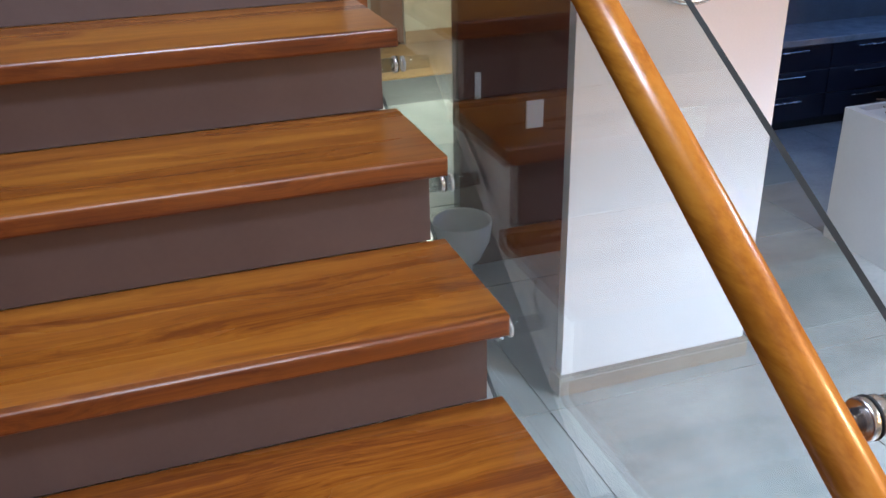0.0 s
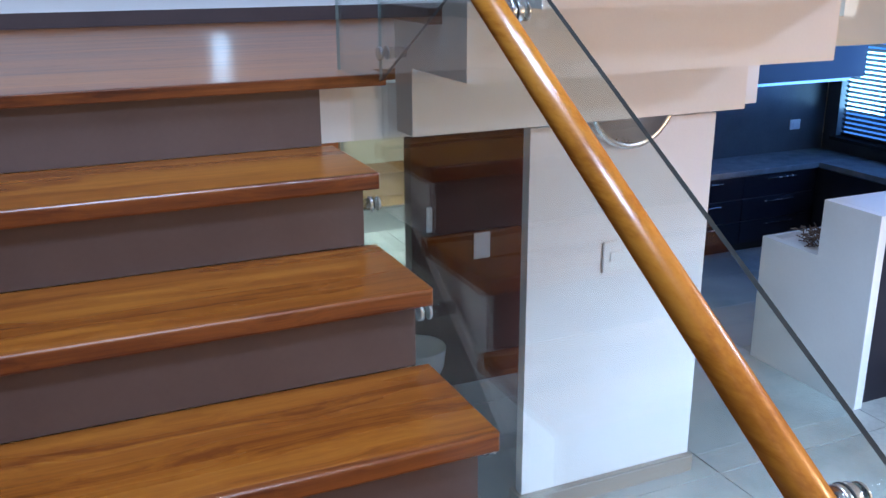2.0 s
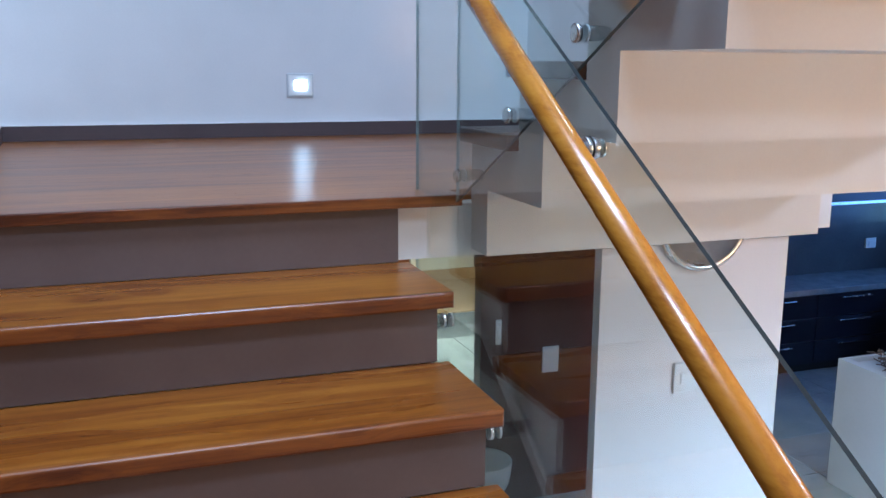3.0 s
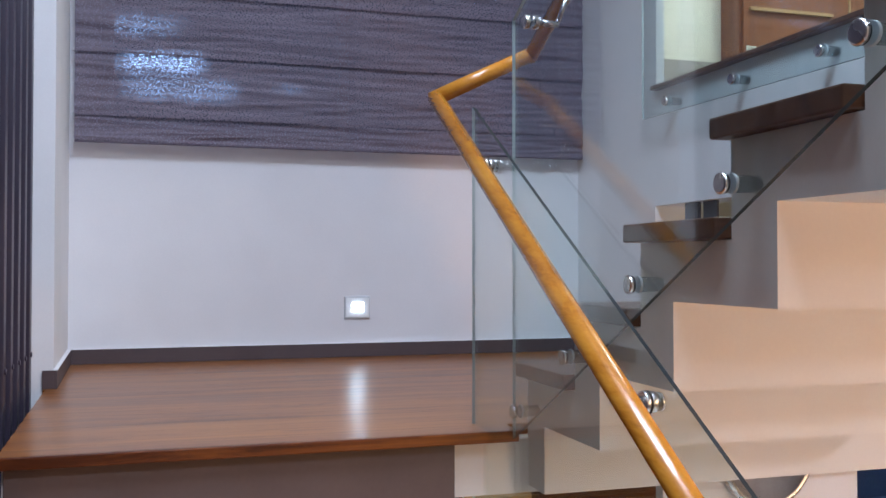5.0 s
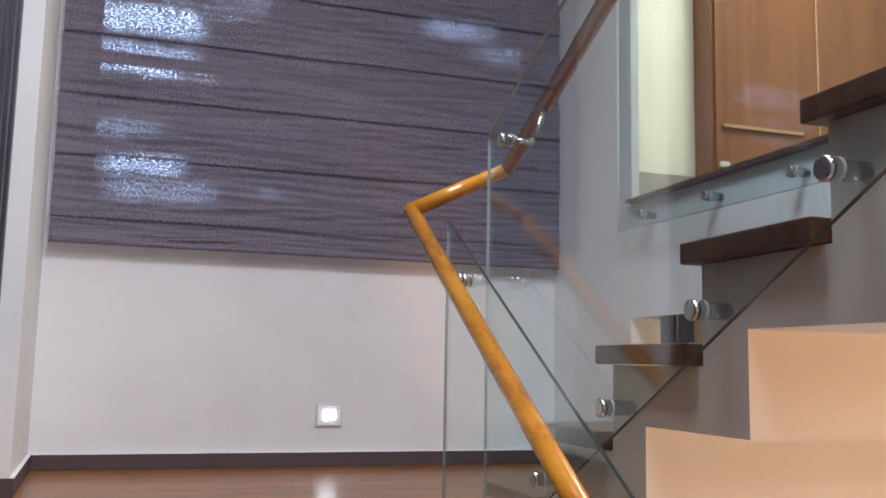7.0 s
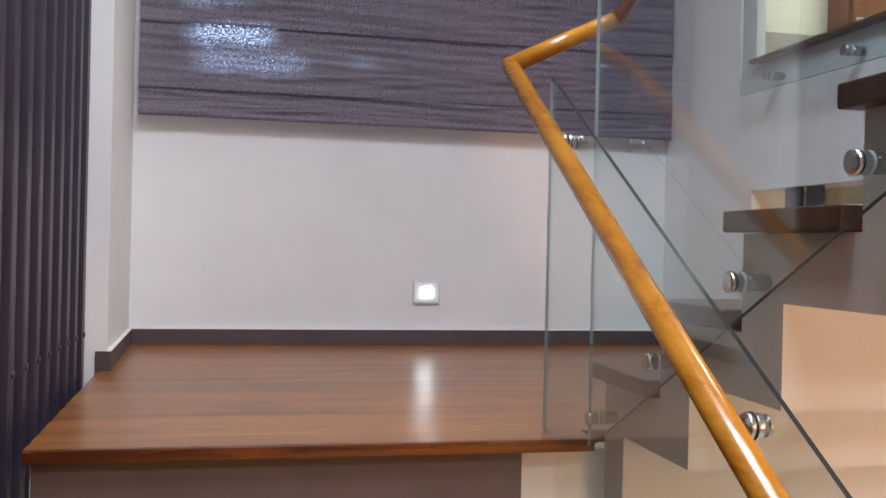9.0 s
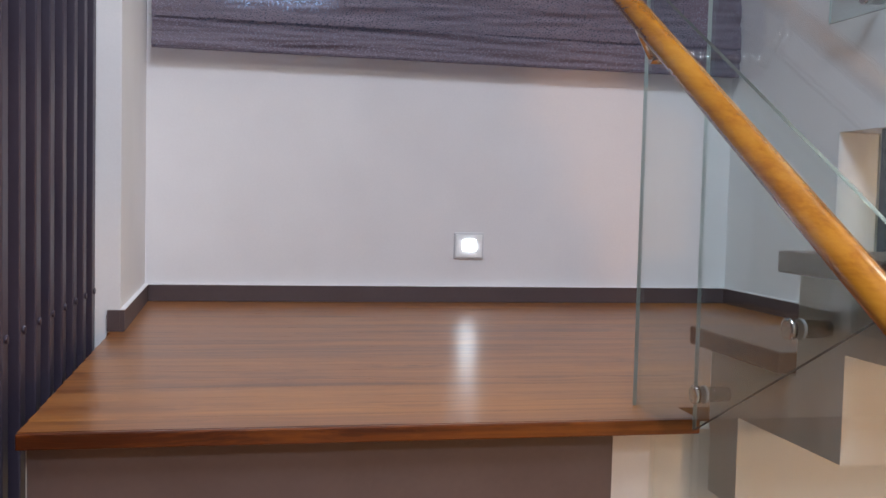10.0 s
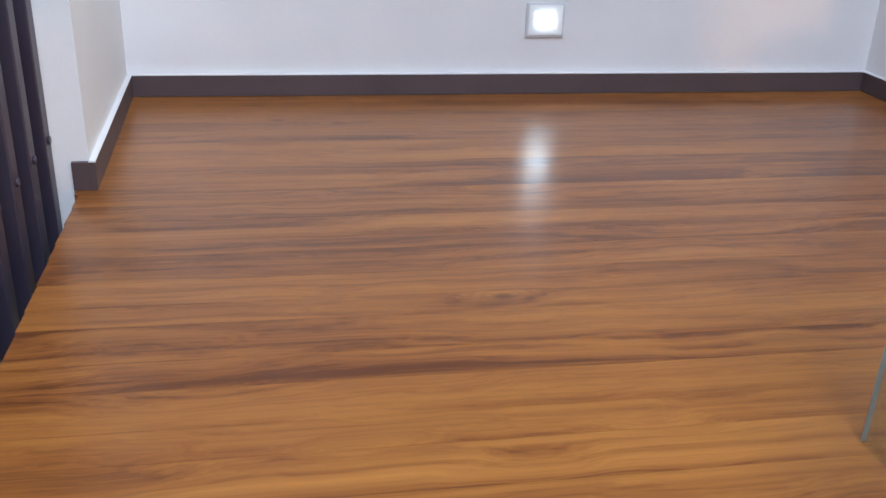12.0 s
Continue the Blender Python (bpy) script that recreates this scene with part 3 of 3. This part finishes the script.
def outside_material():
    """A glowing sheet in place of daylight: bright patches painted in rows to the west, faint ones to the east."""
    m = bpy.data.materials.new("painted_daylight_patches")
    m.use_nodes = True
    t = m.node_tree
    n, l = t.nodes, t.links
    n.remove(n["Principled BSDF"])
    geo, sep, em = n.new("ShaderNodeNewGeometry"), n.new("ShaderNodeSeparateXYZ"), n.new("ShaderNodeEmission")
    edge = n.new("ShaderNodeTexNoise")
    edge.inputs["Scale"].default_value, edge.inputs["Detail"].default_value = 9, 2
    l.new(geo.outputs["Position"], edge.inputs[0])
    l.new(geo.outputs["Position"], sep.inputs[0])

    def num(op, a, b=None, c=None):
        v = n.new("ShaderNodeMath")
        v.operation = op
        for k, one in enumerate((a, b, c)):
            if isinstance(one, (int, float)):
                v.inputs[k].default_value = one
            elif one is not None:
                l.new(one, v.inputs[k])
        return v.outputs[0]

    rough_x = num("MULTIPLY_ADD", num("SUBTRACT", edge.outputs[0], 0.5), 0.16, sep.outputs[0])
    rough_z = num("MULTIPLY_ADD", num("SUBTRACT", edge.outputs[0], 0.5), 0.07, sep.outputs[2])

    def glow_patch(x0, x1, z0, z1, power):
        """A soft-edged patch of painted glow: one inside, nought outside."""
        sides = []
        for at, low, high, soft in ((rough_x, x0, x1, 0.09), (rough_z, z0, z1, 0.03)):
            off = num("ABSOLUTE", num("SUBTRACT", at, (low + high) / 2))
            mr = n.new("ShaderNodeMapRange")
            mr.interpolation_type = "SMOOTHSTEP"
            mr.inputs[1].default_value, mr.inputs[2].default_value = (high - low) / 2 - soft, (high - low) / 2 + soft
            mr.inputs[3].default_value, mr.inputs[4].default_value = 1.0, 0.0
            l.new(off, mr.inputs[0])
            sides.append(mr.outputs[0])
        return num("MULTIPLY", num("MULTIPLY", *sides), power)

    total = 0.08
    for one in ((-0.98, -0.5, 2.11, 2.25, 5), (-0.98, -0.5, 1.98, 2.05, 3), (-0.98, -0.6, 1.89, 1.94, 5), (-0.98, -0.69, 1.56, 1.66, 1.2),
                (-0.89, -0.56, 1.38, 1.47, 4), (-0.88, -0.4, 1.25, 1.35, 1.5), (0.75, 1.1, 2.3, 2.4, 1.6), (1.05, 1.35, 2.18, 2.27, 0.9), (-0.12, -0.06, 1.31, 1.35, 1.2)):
        total = num("ADD", glow_patch(*one), total)
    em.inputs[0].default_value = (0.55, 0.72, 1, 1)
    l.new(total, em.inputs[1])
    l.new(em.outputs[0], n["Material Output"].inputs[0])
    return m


structure("backdrop", block(-1.6, 1.8, 6.6, 6.62, 0.6, 3.2), outside_material(), "glowing sheet of painted daylight patches outside the window", "backdrop")


def blind_material():
    m = mottled("grey_purple_blind_fabric", (0.145, 0.117, 0.153), (0.2, 0.165, 0.207), 3, (0.7, 0.9), 0.02, 420, (0.5, 1, 3))
    t = m.node_tree
    n, l = t.nodes, t.links
    out, bs = n["Material Output"], n["Principled BSDF"]
    tr, ta, mx, mx2 = n.new("ShaderNodeBsdfTransparent"), n.new("ShaderNodeBsdfTranslucent"), n.new("ShaderNodeMixShader"), n.new("ShaderNodeMixShader")
    tr.inputs[0].default_value = (0.8, 0.85, 1, 1)
    ta.inputs[0].default_value = (0.2, 0.18, 0.25, 1)
    geo, mp, tex, rg = n.new("ShaderNodeNewGeometry"), n.new("ShaderNodeMapping"), n.new("ShaderNodeTexNoise"), n.new("ShaderNodeMapRange")
    mp.inputs["Scale"].default_value = (115, 1, 260)
    tex.inputs["Scale"].default_value, tex.inputs["Detail"].default_value = 1, 3
    rg.inputs[1].default_value, rg.inputs[2].default_value, rg.inputs[4].default_value = 0.51, 0.6, 0.6
    l.new(geo.outputs["Position"], mp.inputs[0])
    l.new(mp.outputs[0], tex.inputs[0])
    l.new(tex.outputs[0], rg.inputs[0])
    mx.inputs[0].default_value = 0.07
    l.new(bs.outputs[0], mx.inputs[1])
    l.new(ta.outputs[0], mx.inputs[2])
    l.new(rg.outputs[0], mx2.inputs[0])
    l.new(mx.outputs[0], mx2.inputs[1])
    l.new(tr.outputs[0], mx2.inputs[2])
    l.new(mx2.outputs[0], out.inputs[0])
    return m


BLIND = blind_material()
blind = thing("roman_blind", 0.07, 5.84, 0.93, "grey-purple fabric roman blind with soft creases over the window", "blind")
BX0, BX1 = -1.075, 1.213


def fold(z0, z1, seed):
    """One drop of cloth between two battens: it hangs forward at its foot, with long creases."""
    bm = bmesh.new()
    nx, nz = 110, 44
    grid = []
    for j in range(nz + 1):
        v = j / nz
        z = z0 + (z1 - z0) * v
        row = []
        for i in range(nx + 1):
            x = BX0 + (BX1 - BX0) * i / nx
            belly = 0.017 * (1 - v) ** 4 + 0.008 * math.sin(math.pi * v)
            crease = 0.008 * noise.noise(Vector((x * 1.2, z * 15 + x * 1.4, seed))) + 0.006 * noise.noise(Vector((x * 1.6, z * 46 + x * 2, seed + 7)))
            crease += 0.009 * (0.3 - abs(noise.noise(Vector((x * 1.5 + 4, z * 30 - x * 2.2, seed + 13)))))
            crease += 0.002 * noise.noise(Vector((x * 5, z * 110, seed + 21)))
            crease *= 1.5 * min(1, 6 * min(v, 1 - v) + 0.15)
            seam = 0.007 * math.exp(-((x - 0.07) / 0.014) ** 2) * (1 + noise.noise(Vector((0, z * 70, 5))))
            row.append(bm.verts.new((x, 5.87 - belly - crease + seam, z)))
        grid.append(row)
    for a, b in zip(grid, grid[1:]):
        for i in range(nx):
            bm.faces.new((a[i], a[i + 1], b[i + 1], b[i])).smooth = True
    return bm


ZS = [0.932, 1.05, 1.313, 1.576, 1.842, 2.11, 2.38, 2.65]
for k in range(len(ZS) - 1):
    part("fold", fold(ZS[k] - (0.013 if k else 0), ZS[k + 1], 3.1 * k), BLIND, blind)
    part("batten", block(BX0, BX1, 5.874, 5.88, ZS[k + 1] - 0.004, ZS[k + 1] + 0.002), BLIND, blind)
    part("cord_end", rod((BX0 - 0.006, 5.874, ZS[k + 1] - 0.01), (BX0 - 0.006, 5.874, ZS[k + 1] + 0.002), 0.004, 10), PLASTIC, blind)
part("hem", block(BX0, BX1, 5.856, 5.872, 0.924, 0.934, 0.003), BLIND, blind)
part("head_box", block(BX0, BX1, 5.85, BACK - 0.001, 2.652, 2.72, 0.004), BLIND, blind)

# ---- step lamp and switches ----
lamp = thing("step_lamp", 0.123, BACK, 0.224, "small square wall lamp with a lit lens on white wall", "wall lamp")
part("frame", block(0.063, 0.183, BACK - 0.009, BACK - 0.0004, 0.172, 0.276, 0.004), GREYPL, lamp)
part("plate", block(0.07, 0.176, BACK - 0.012, BACK - 0.0091, 0.18, 0.268, 0.002), PLASTIC, lamp)
part("lens", block(0.098, 0.15, BACK - 0.015, BACK - 0.0121, 0.204, 0.246, 0.004), NIGHTLAMP, lamp)
sw = thing("light_switch", 0.87, 3.974, -0.559, "white horizontal rocker switch plate on the white pillar", "switch")
part("plate", block(0.795, 0.944, 3.957, 3.967, -0.605, -0.513, 0.003), PLASTIC, sw)
part("rocker", block(0.815, 0.925, 3.952, 3.9568, -0.574, -0.544, 0.002), PLASTIC, sw)
plate = thing("round_wall_plate", 0.862, 3.974, -0.1, "round brushed steel wall plate with a conical centre on white pillar", "wall decoration")
m = Matrix.Translation((0.862, 3.9665, -0.1)) @ Matrix.Scale(1.035, 4) @ Matrix.Rotation(radians(90), 4, "X")
part("rim", lathe([(0.1, 0.0), (0.138, 0.0), (0.142, 0.008), (0.139, 0.02), (0.13, 0.025), (0.124, 0.02)], 72), STEEL, plate, m=m)
part("dish", lathe([(0.124, 0.019), (0.1, 0.024), (0.06, 0.034), (0.02, 0.044), (0.001, 0.048)], 72), DISC, plate, m=m)

for x0, x1, z0, z1 in ((0.812, 0.88, -0.83, -0.728), (0.618, 0.64, -0.7, -0.605)):
    so = thing("wall_plate", (x0 + x1) / 2, 4.846, z0, "small white cover plate on the dark red-brown panel", "socket", "panel plates")
    part("plate", block(x0, x1, 4.838, 4.8455, z0, z1, 0.002), PLASTIC, so)
rug = thing("rug", 1.9, 2.0, FLOOR, "plain brown woven rug on the grey tiles", "rug")
part("weave", block(1.02, 2.9, 0.9, 2.885, FLOOR + 0.0005, FLOOR + 0.012, 0.004), RUGM, rug)

# ---- white console, planter and bowls ----
console = thing("console_unit", 2.296, 4.307, FLOOR, "white stepped console with a dark inset front beside a cream wall", "console")
part("end_panel", prism([(4.038, FLOOR), (4.59, FLOOR), (4.59, -0.817), (4.297, -0.817), (4.297, -0.596), (4.038, -0.596)], "x", 1.995, 2.0335, 0.0015), WHITEL, console)
part("top_board", block(2.034, 2.609, 4.038, 4.297, -0.635, -0.596, 0.0015), WHITEL, console)
part("far_panel", block(2.561, 2.609, 4.039, 4.279, FLOOR, -0.635, 0.0015), WHITEL, console)
part("inset_front", block(2.034, 2.56, 4.07, 4.089, FLOOR, -0.635), NAVY, console, "dark grey inset panel")
part("planter_front", block(2.034, 2.609, 4.5705, 4.59, FLOOR, -0.817, 0.001), WHITEL, console)
part("back_panel", block(2.034, 2.609, 4.28, 4.297, FLOOR, -0.6355), WHITEL, console)
part("planter_end", block(2.593, 2.609, 4.2975, 4.57, FLOOR, -0.817), WHITEL, console)
moss = bmesh.new()
rng = random.Random(4)
for k in range(260):
    p = Vector((2.08 + rng.random() * 0.2, 4.33 + rng.random() * 0.17, -0.83 + rng.random() * 0.06))
    d = Vector((rng.uniform(-1, 1), rng.uniform(-1, 1), rng.uniform(-0.3, 0.5))).normalized() * rng.uniform(0.02, 0.05)
    rod(p, p + d, 0.0022, 5, bm=moss)
nest = part("dried_moss", moss, FIBRE)
tagged(nest, "tangled clump of dry brown fibre resting in the white console", "dried moss")
part("planter_shelf", block(2.034, 2.5925, 4.2975, 4.57, -0.85, -0.835, 0.001), WHITEL, console)

bowl = thing("wire_bowl", 2.4, 4.2, -0.5955, "open black wire bowl on the white console", "bowl")
part("foot", lathe([(0.001, 0), (0.03, 0), (0.03, 0.006), (0.001, 0.008)], 28), BLACK, bowl, m=Matrix.Translation((2.4, 4.2, -0.5955)))
for k in range(5):
    r, z = 0.05 + 0.05 * math.sin(k / 4 * 1.4), 0.008 + 0.02 * k
    part("hoop", swept([Vector((2.4 + r * math.cos(a), 4.2 + r * math.sin(a), -0.5955 + z)) for a in [2 * math.pi * i / 32 for i in range(33)]], 0.0022, 6), BLACK, bowl)
for k in range(12):
    a = 2 * math.pi * k / 12
    pts = [Vector((2.4 + (0.05 + 0.05 * math.sin(i / 4 * 1.4)) * math.cos(a), 4.2 + (0.05 + 0.05 * math.sin(i / 4 * 1.4)) * math.sin(a), -0.5855 + 0.02 * i)) for i in range(5)]
    part("rib", swept(pts, 0.002, 6), BLACK, bowl)

basin = thing("ceramic_basin", 0.49, 4.64, FLOOR, "white ceramic pedestal bowl on the grey tiles under the stairs", "bowl")
part("bowl", lathe([(0.05, 0.13), (0.085, 0.15), (0.125, 0.22), (0.135, 0.29), (0.131, 0.294), (0.12, 0.285), (0.1, 0.22), (0.06, 0.17), (0.001, 0.16)], 48), CERAMIC, basin,
     m=Matrix.Translation((0.49, 4.64, FLOOR)) @ Matrix.Diagonal((0.78, 0.78, 1, 1)))
part("foot", lathe([(0.07, 0.0), (0.06, 0.02), (0.045, 0.08), (0.05, 0.13)], 40), CERAMIC, basin, m=Matrix.Translation((0.49, 4.64, FLOOR)) @ Matrix.Diagonal((0.78, 0.78, 1, 1)))

# ---- kitchen ----
base = thing("kitchen_cabinet", 2.604, 5.821, FLOOR, "low dark kitchen cabinet run with steel handles under a grey worktop", "cabinet")
part("body", block(1.835, 3.451, 5.725, 6.001, FLOOR + 0.0513, -0.891), NAVY, base)
for k in range(3):
    x0 = 1.86 + 0.52 * k
    for z0, z1 in ((-1.28, -1.16), (-1.155, -1.03), (-1.025, -0.9)):
        part("drawer_front", block(x0, x0 + 0.514, 5.708, 5.7245, z0, z1, 0.0015), NAVY, base)
        h = part("handle", block(x0 + 0.15, x0 + 0.36, 5.69, 5.695, z1 - 0.024, z1 - 0.018, 0.001), STEEL, base, "thin steel bar handle")
        part("handle_post", block(x0 + 0.16, x0 + 0.168, 5.6951, 5.7079, z1 - 0.024, z1 - 0.018), STEEL, base)
        part("handle_post", block(x0 + 0.342, x0 + 0.35, 5.6951, 5.7079, z1 - 0.024, z1 - 0.018), STEEL, base)
part("plinth", block(1.835, 3.451, 5.757, 6.001, FLOOR, FLOOR + 0.0507), BLACK, base)
side = thing("kitchen_cabinet", 3.579, 5.116, FLOOR, "low dark kitchen cabinet run under the window", "cabinet")
part("body", block(3.453, 3.733, 4.23, 6.001, FLOOR + 0.0513, -0.891), NAVY, side)
for k in range(3):
    part("door", block(3.434, 3.4525, 4.24 + 0.49 * k, 4.724 + 0.49 * k, FLOOR + 0.06, -0.9, 0.0015), NAVY, side)
part("plinth", block(3.489, 3.733, 4.23, 6.001, FLOOR, FLOOR + 0.0507), BLACK, side)
work = thing("worktop", 2.989, 5.757, -0.891, "grey stone worktop over the dark kitchen cabinets", "worktop")
part("long_slab", block(1.835, 3.733, 5.686, 6.007, -0.891, -0.859, 0.002), STONE, work)
part("side_slab", block(3.419, 3.733, 4.23, 5.686, -0.891, -0.859, 0.002), STONE, work)
structure("wall_kitchen", block(1.706, 3.759, 6.014, 6.142, FLOOR, 0.949), DARKTILE, "dark tiled kitchen wall with a white switch plate", "wall")
structure("wall_kitchen_side", prism([(4.22, FLOOR), (6.01, FLOOR), (6.01, 0.949), (4.22, 0.949), (4.22, 0.21), (5.911, 0.21), (5.911, -0.77), (4.22, -0.77)], "x", 3.76, 3.87), DARKTILE, "dark kitchen wall with a window", "wall")
ks = thing("light_switch", 3.528, 6.014, -0.701, "small white switch plate on the dark tiled wall", "switch")
part("plate", block(3.483, 3.56, 6.003, 6.013, -0.731, -0.672, 0.002), PLASTIC, ks)
part("rocker", block(3.502, 3.541, 5.999, 6.003, -0.718, -0.685, 0.001), PLASTIC, ks)
cup = thing("wall_cabinet", 2.861, 5.885, -0.397, "dark wall cabinet above the kitchen worktop", "cabinet")
part("body", block(1.835, 3.733, 5.731, 6.007, -0.397, 0.334, 0.002), NAVY, cup)
# Steel stands in for the blue-lit strip lamp line here.
part("light_strip", block(2.091, 3.631, 5.738, 5.757, -0.413, -0.398), STEEL, cup, "steel strip standing in for the blue-lit strip under the cabinet")
kw = thing("window", 3.797, 5.064, -0.769, "kitchen window filled with blue daylight", "window", kind="structure")
part("window_frame", block(3.759, 3.797, 5.026, 5.077, -0.769, 0.206), BLACK, kw)
part("window_sill", block(3.707, 3.861, 4.218, 5.911, -0.789, -0.77), BLACK, kw)
# Panes glow themselves for daylight; the bright block outside gets its own piece.
part("pane", block(3.823, 3.831, 4.218, 5.64, -0.768, 0.206), DAY, kw, "pane with a dim blue glow in place of daylight")
part("pane", block(3.823, 3.831, 5.641, 5.911, -0.62, -0.25), BRIGHTDAY, kw, "pane with a bright blue-white glow in place of daylight")
part("pane", block(3.823, 3.831, 5.641, 5.911, -0.768, -0.621), DAY, kw, "pane with a dim blue glow in place of daylight")
part("pane", block(3.823, 3.831, 5.641, 5.911, -0.249, 0.206), DAY, kw, "pane with a dim blue glow in place of daylight")
vb = thing("venetian_blind", 3.746, 5.064, -0.756, "venetian blind with thin dark blue slats over the kitchen window", "blind")
for k in range(34):
    z = -0.755 + 0.028 * k
    part("slat", block(-0.014, 0.014, 4.243, 5.885, -0.0005, 0.0005), STONE, vb, m=Matrix.Translation((3.775, 0, z)) @ Matrix.Rotation(radians(48), 4, "Y"))
structure("wall_outer", block(3.951, 4.015, 4.218, 6.142, FLOOR, 0.949), WALL, "plain white wall outside the kitchen window", "wall")

# ---- small room, low opening, upper room ----
door = thing("timber_door", 0.937, 8.451, FLOOR, "red-brown timber door in the small room", "door")
part("leaf", block(0.423, 1.437, 8.451, 8.502, FLOOR + 0.0064, -0.051, 0.002), DOORW, door)
strip = thing("door_post", 2.014, 8.438, FLOOR, "dark brown timber post on the cream wall of the small room", "post")
part("post", block(1.963, 2.053, 8.374, 8.43, FLOOR + 0.1026, -0.051, 0.002), DARKP, strip)
for y0, y1 in ((4.905, 5.005), (4.785, 4.875)):
    po = thing("dark_post", 1.3, y0, 0.22, "short dark post standing in the low opening", "post", "opening posts")
    part("post", block(1.25, 1.262, y0, y1, 0.22, 0.66, 0.002), NAVY, po)
structure("wall_niche", block(1.55, 1.6, 3.9, 5.6, 0.1, 0.949), CREAM, "cream wall behind the low opening", "wall")

ward = thing("wardrobe", 2.5, 5.9, 1.12, "tall red-brown timber wardrobe with pale bar handles", "wardrobe")
part("body", block(2.075, 3.39, 5.84, 5.9995, 1.121, 3.2, 0.002), DOORW, ward)
part("door", block(2.09, 2.73, 5.82, 5.8395, 1.2, 3.1, 0.002), DOORW, ward)
part("door", block(2.735, 3.38, 5.82, 5.8395, 1.2, 3.1, 0.002), DOORW, ward)
part("handle", block(2.12, 2.62, 5.8, 5.8195, 1.71, 1.728, 0.002), PALEW, ward, "pale timber bar handle")
part("edge_strip", block(2.728, 2.737, 5.81, 5.8195, 1.2, 3.1), PALEW, ward, "pale timber edge strip")
part("hinge", block(2.1, 2.16, 5.812, 5.8195, 1.5, 1.53, 0.001), STEEL, ward)

leg = thing("dining_chair", 1.963, 3.255, FLOOR, "dark dining chair with brass leg tips on grey tiles", "chair")
for x, y in ((1.853, 3.386), (2.42, 3.386), (1.853, 2.8), (2.42, 2.8)):
    tx, ty = (1.95 if x < 2.1 else 2.33), (3.29 if y > 3 else 2.88)
    part("leg", rod((x + (tx - x) * 0.12, y + (ty - y) * 0.12, FLOOR + 0.065), (tx, ty, -0.85), 0.011, 16, 0.017), BLACK, leg)
    part("ferrule", rod((x, y, FLOOR), (x + (tx - x) * 0.12, y + (ty - y) * 0.12, FLOOR + 0.0648), 0.008, 16, 0.0108), BRASS, leg, "brass leg tip")
part("seat", block(1.899, 2.386, 2.832, 3.345, -0.846, -0.769, 0.02), BLACK, leg)

# ---- floor tiles ----
TS, TG = 0.77, 0.002
for i in range(-3, 5):
    for j in range(-2, 5):
        x0, y0 = 1.251 + (i - 1) * TS, 3.897 + (j - 1) * TS
        x1, y1 = x0 + TS, y0 + TS
        if x1 > 3.7 or x0 < -1.3 or y0 > 7.4:
            continue
        t = part("tile", block(x0 + TG, x1 - TG, y0 + TG, y1 - TG, FLOOR - 0.012, FLOOR, 0.0012), TILE, floor)
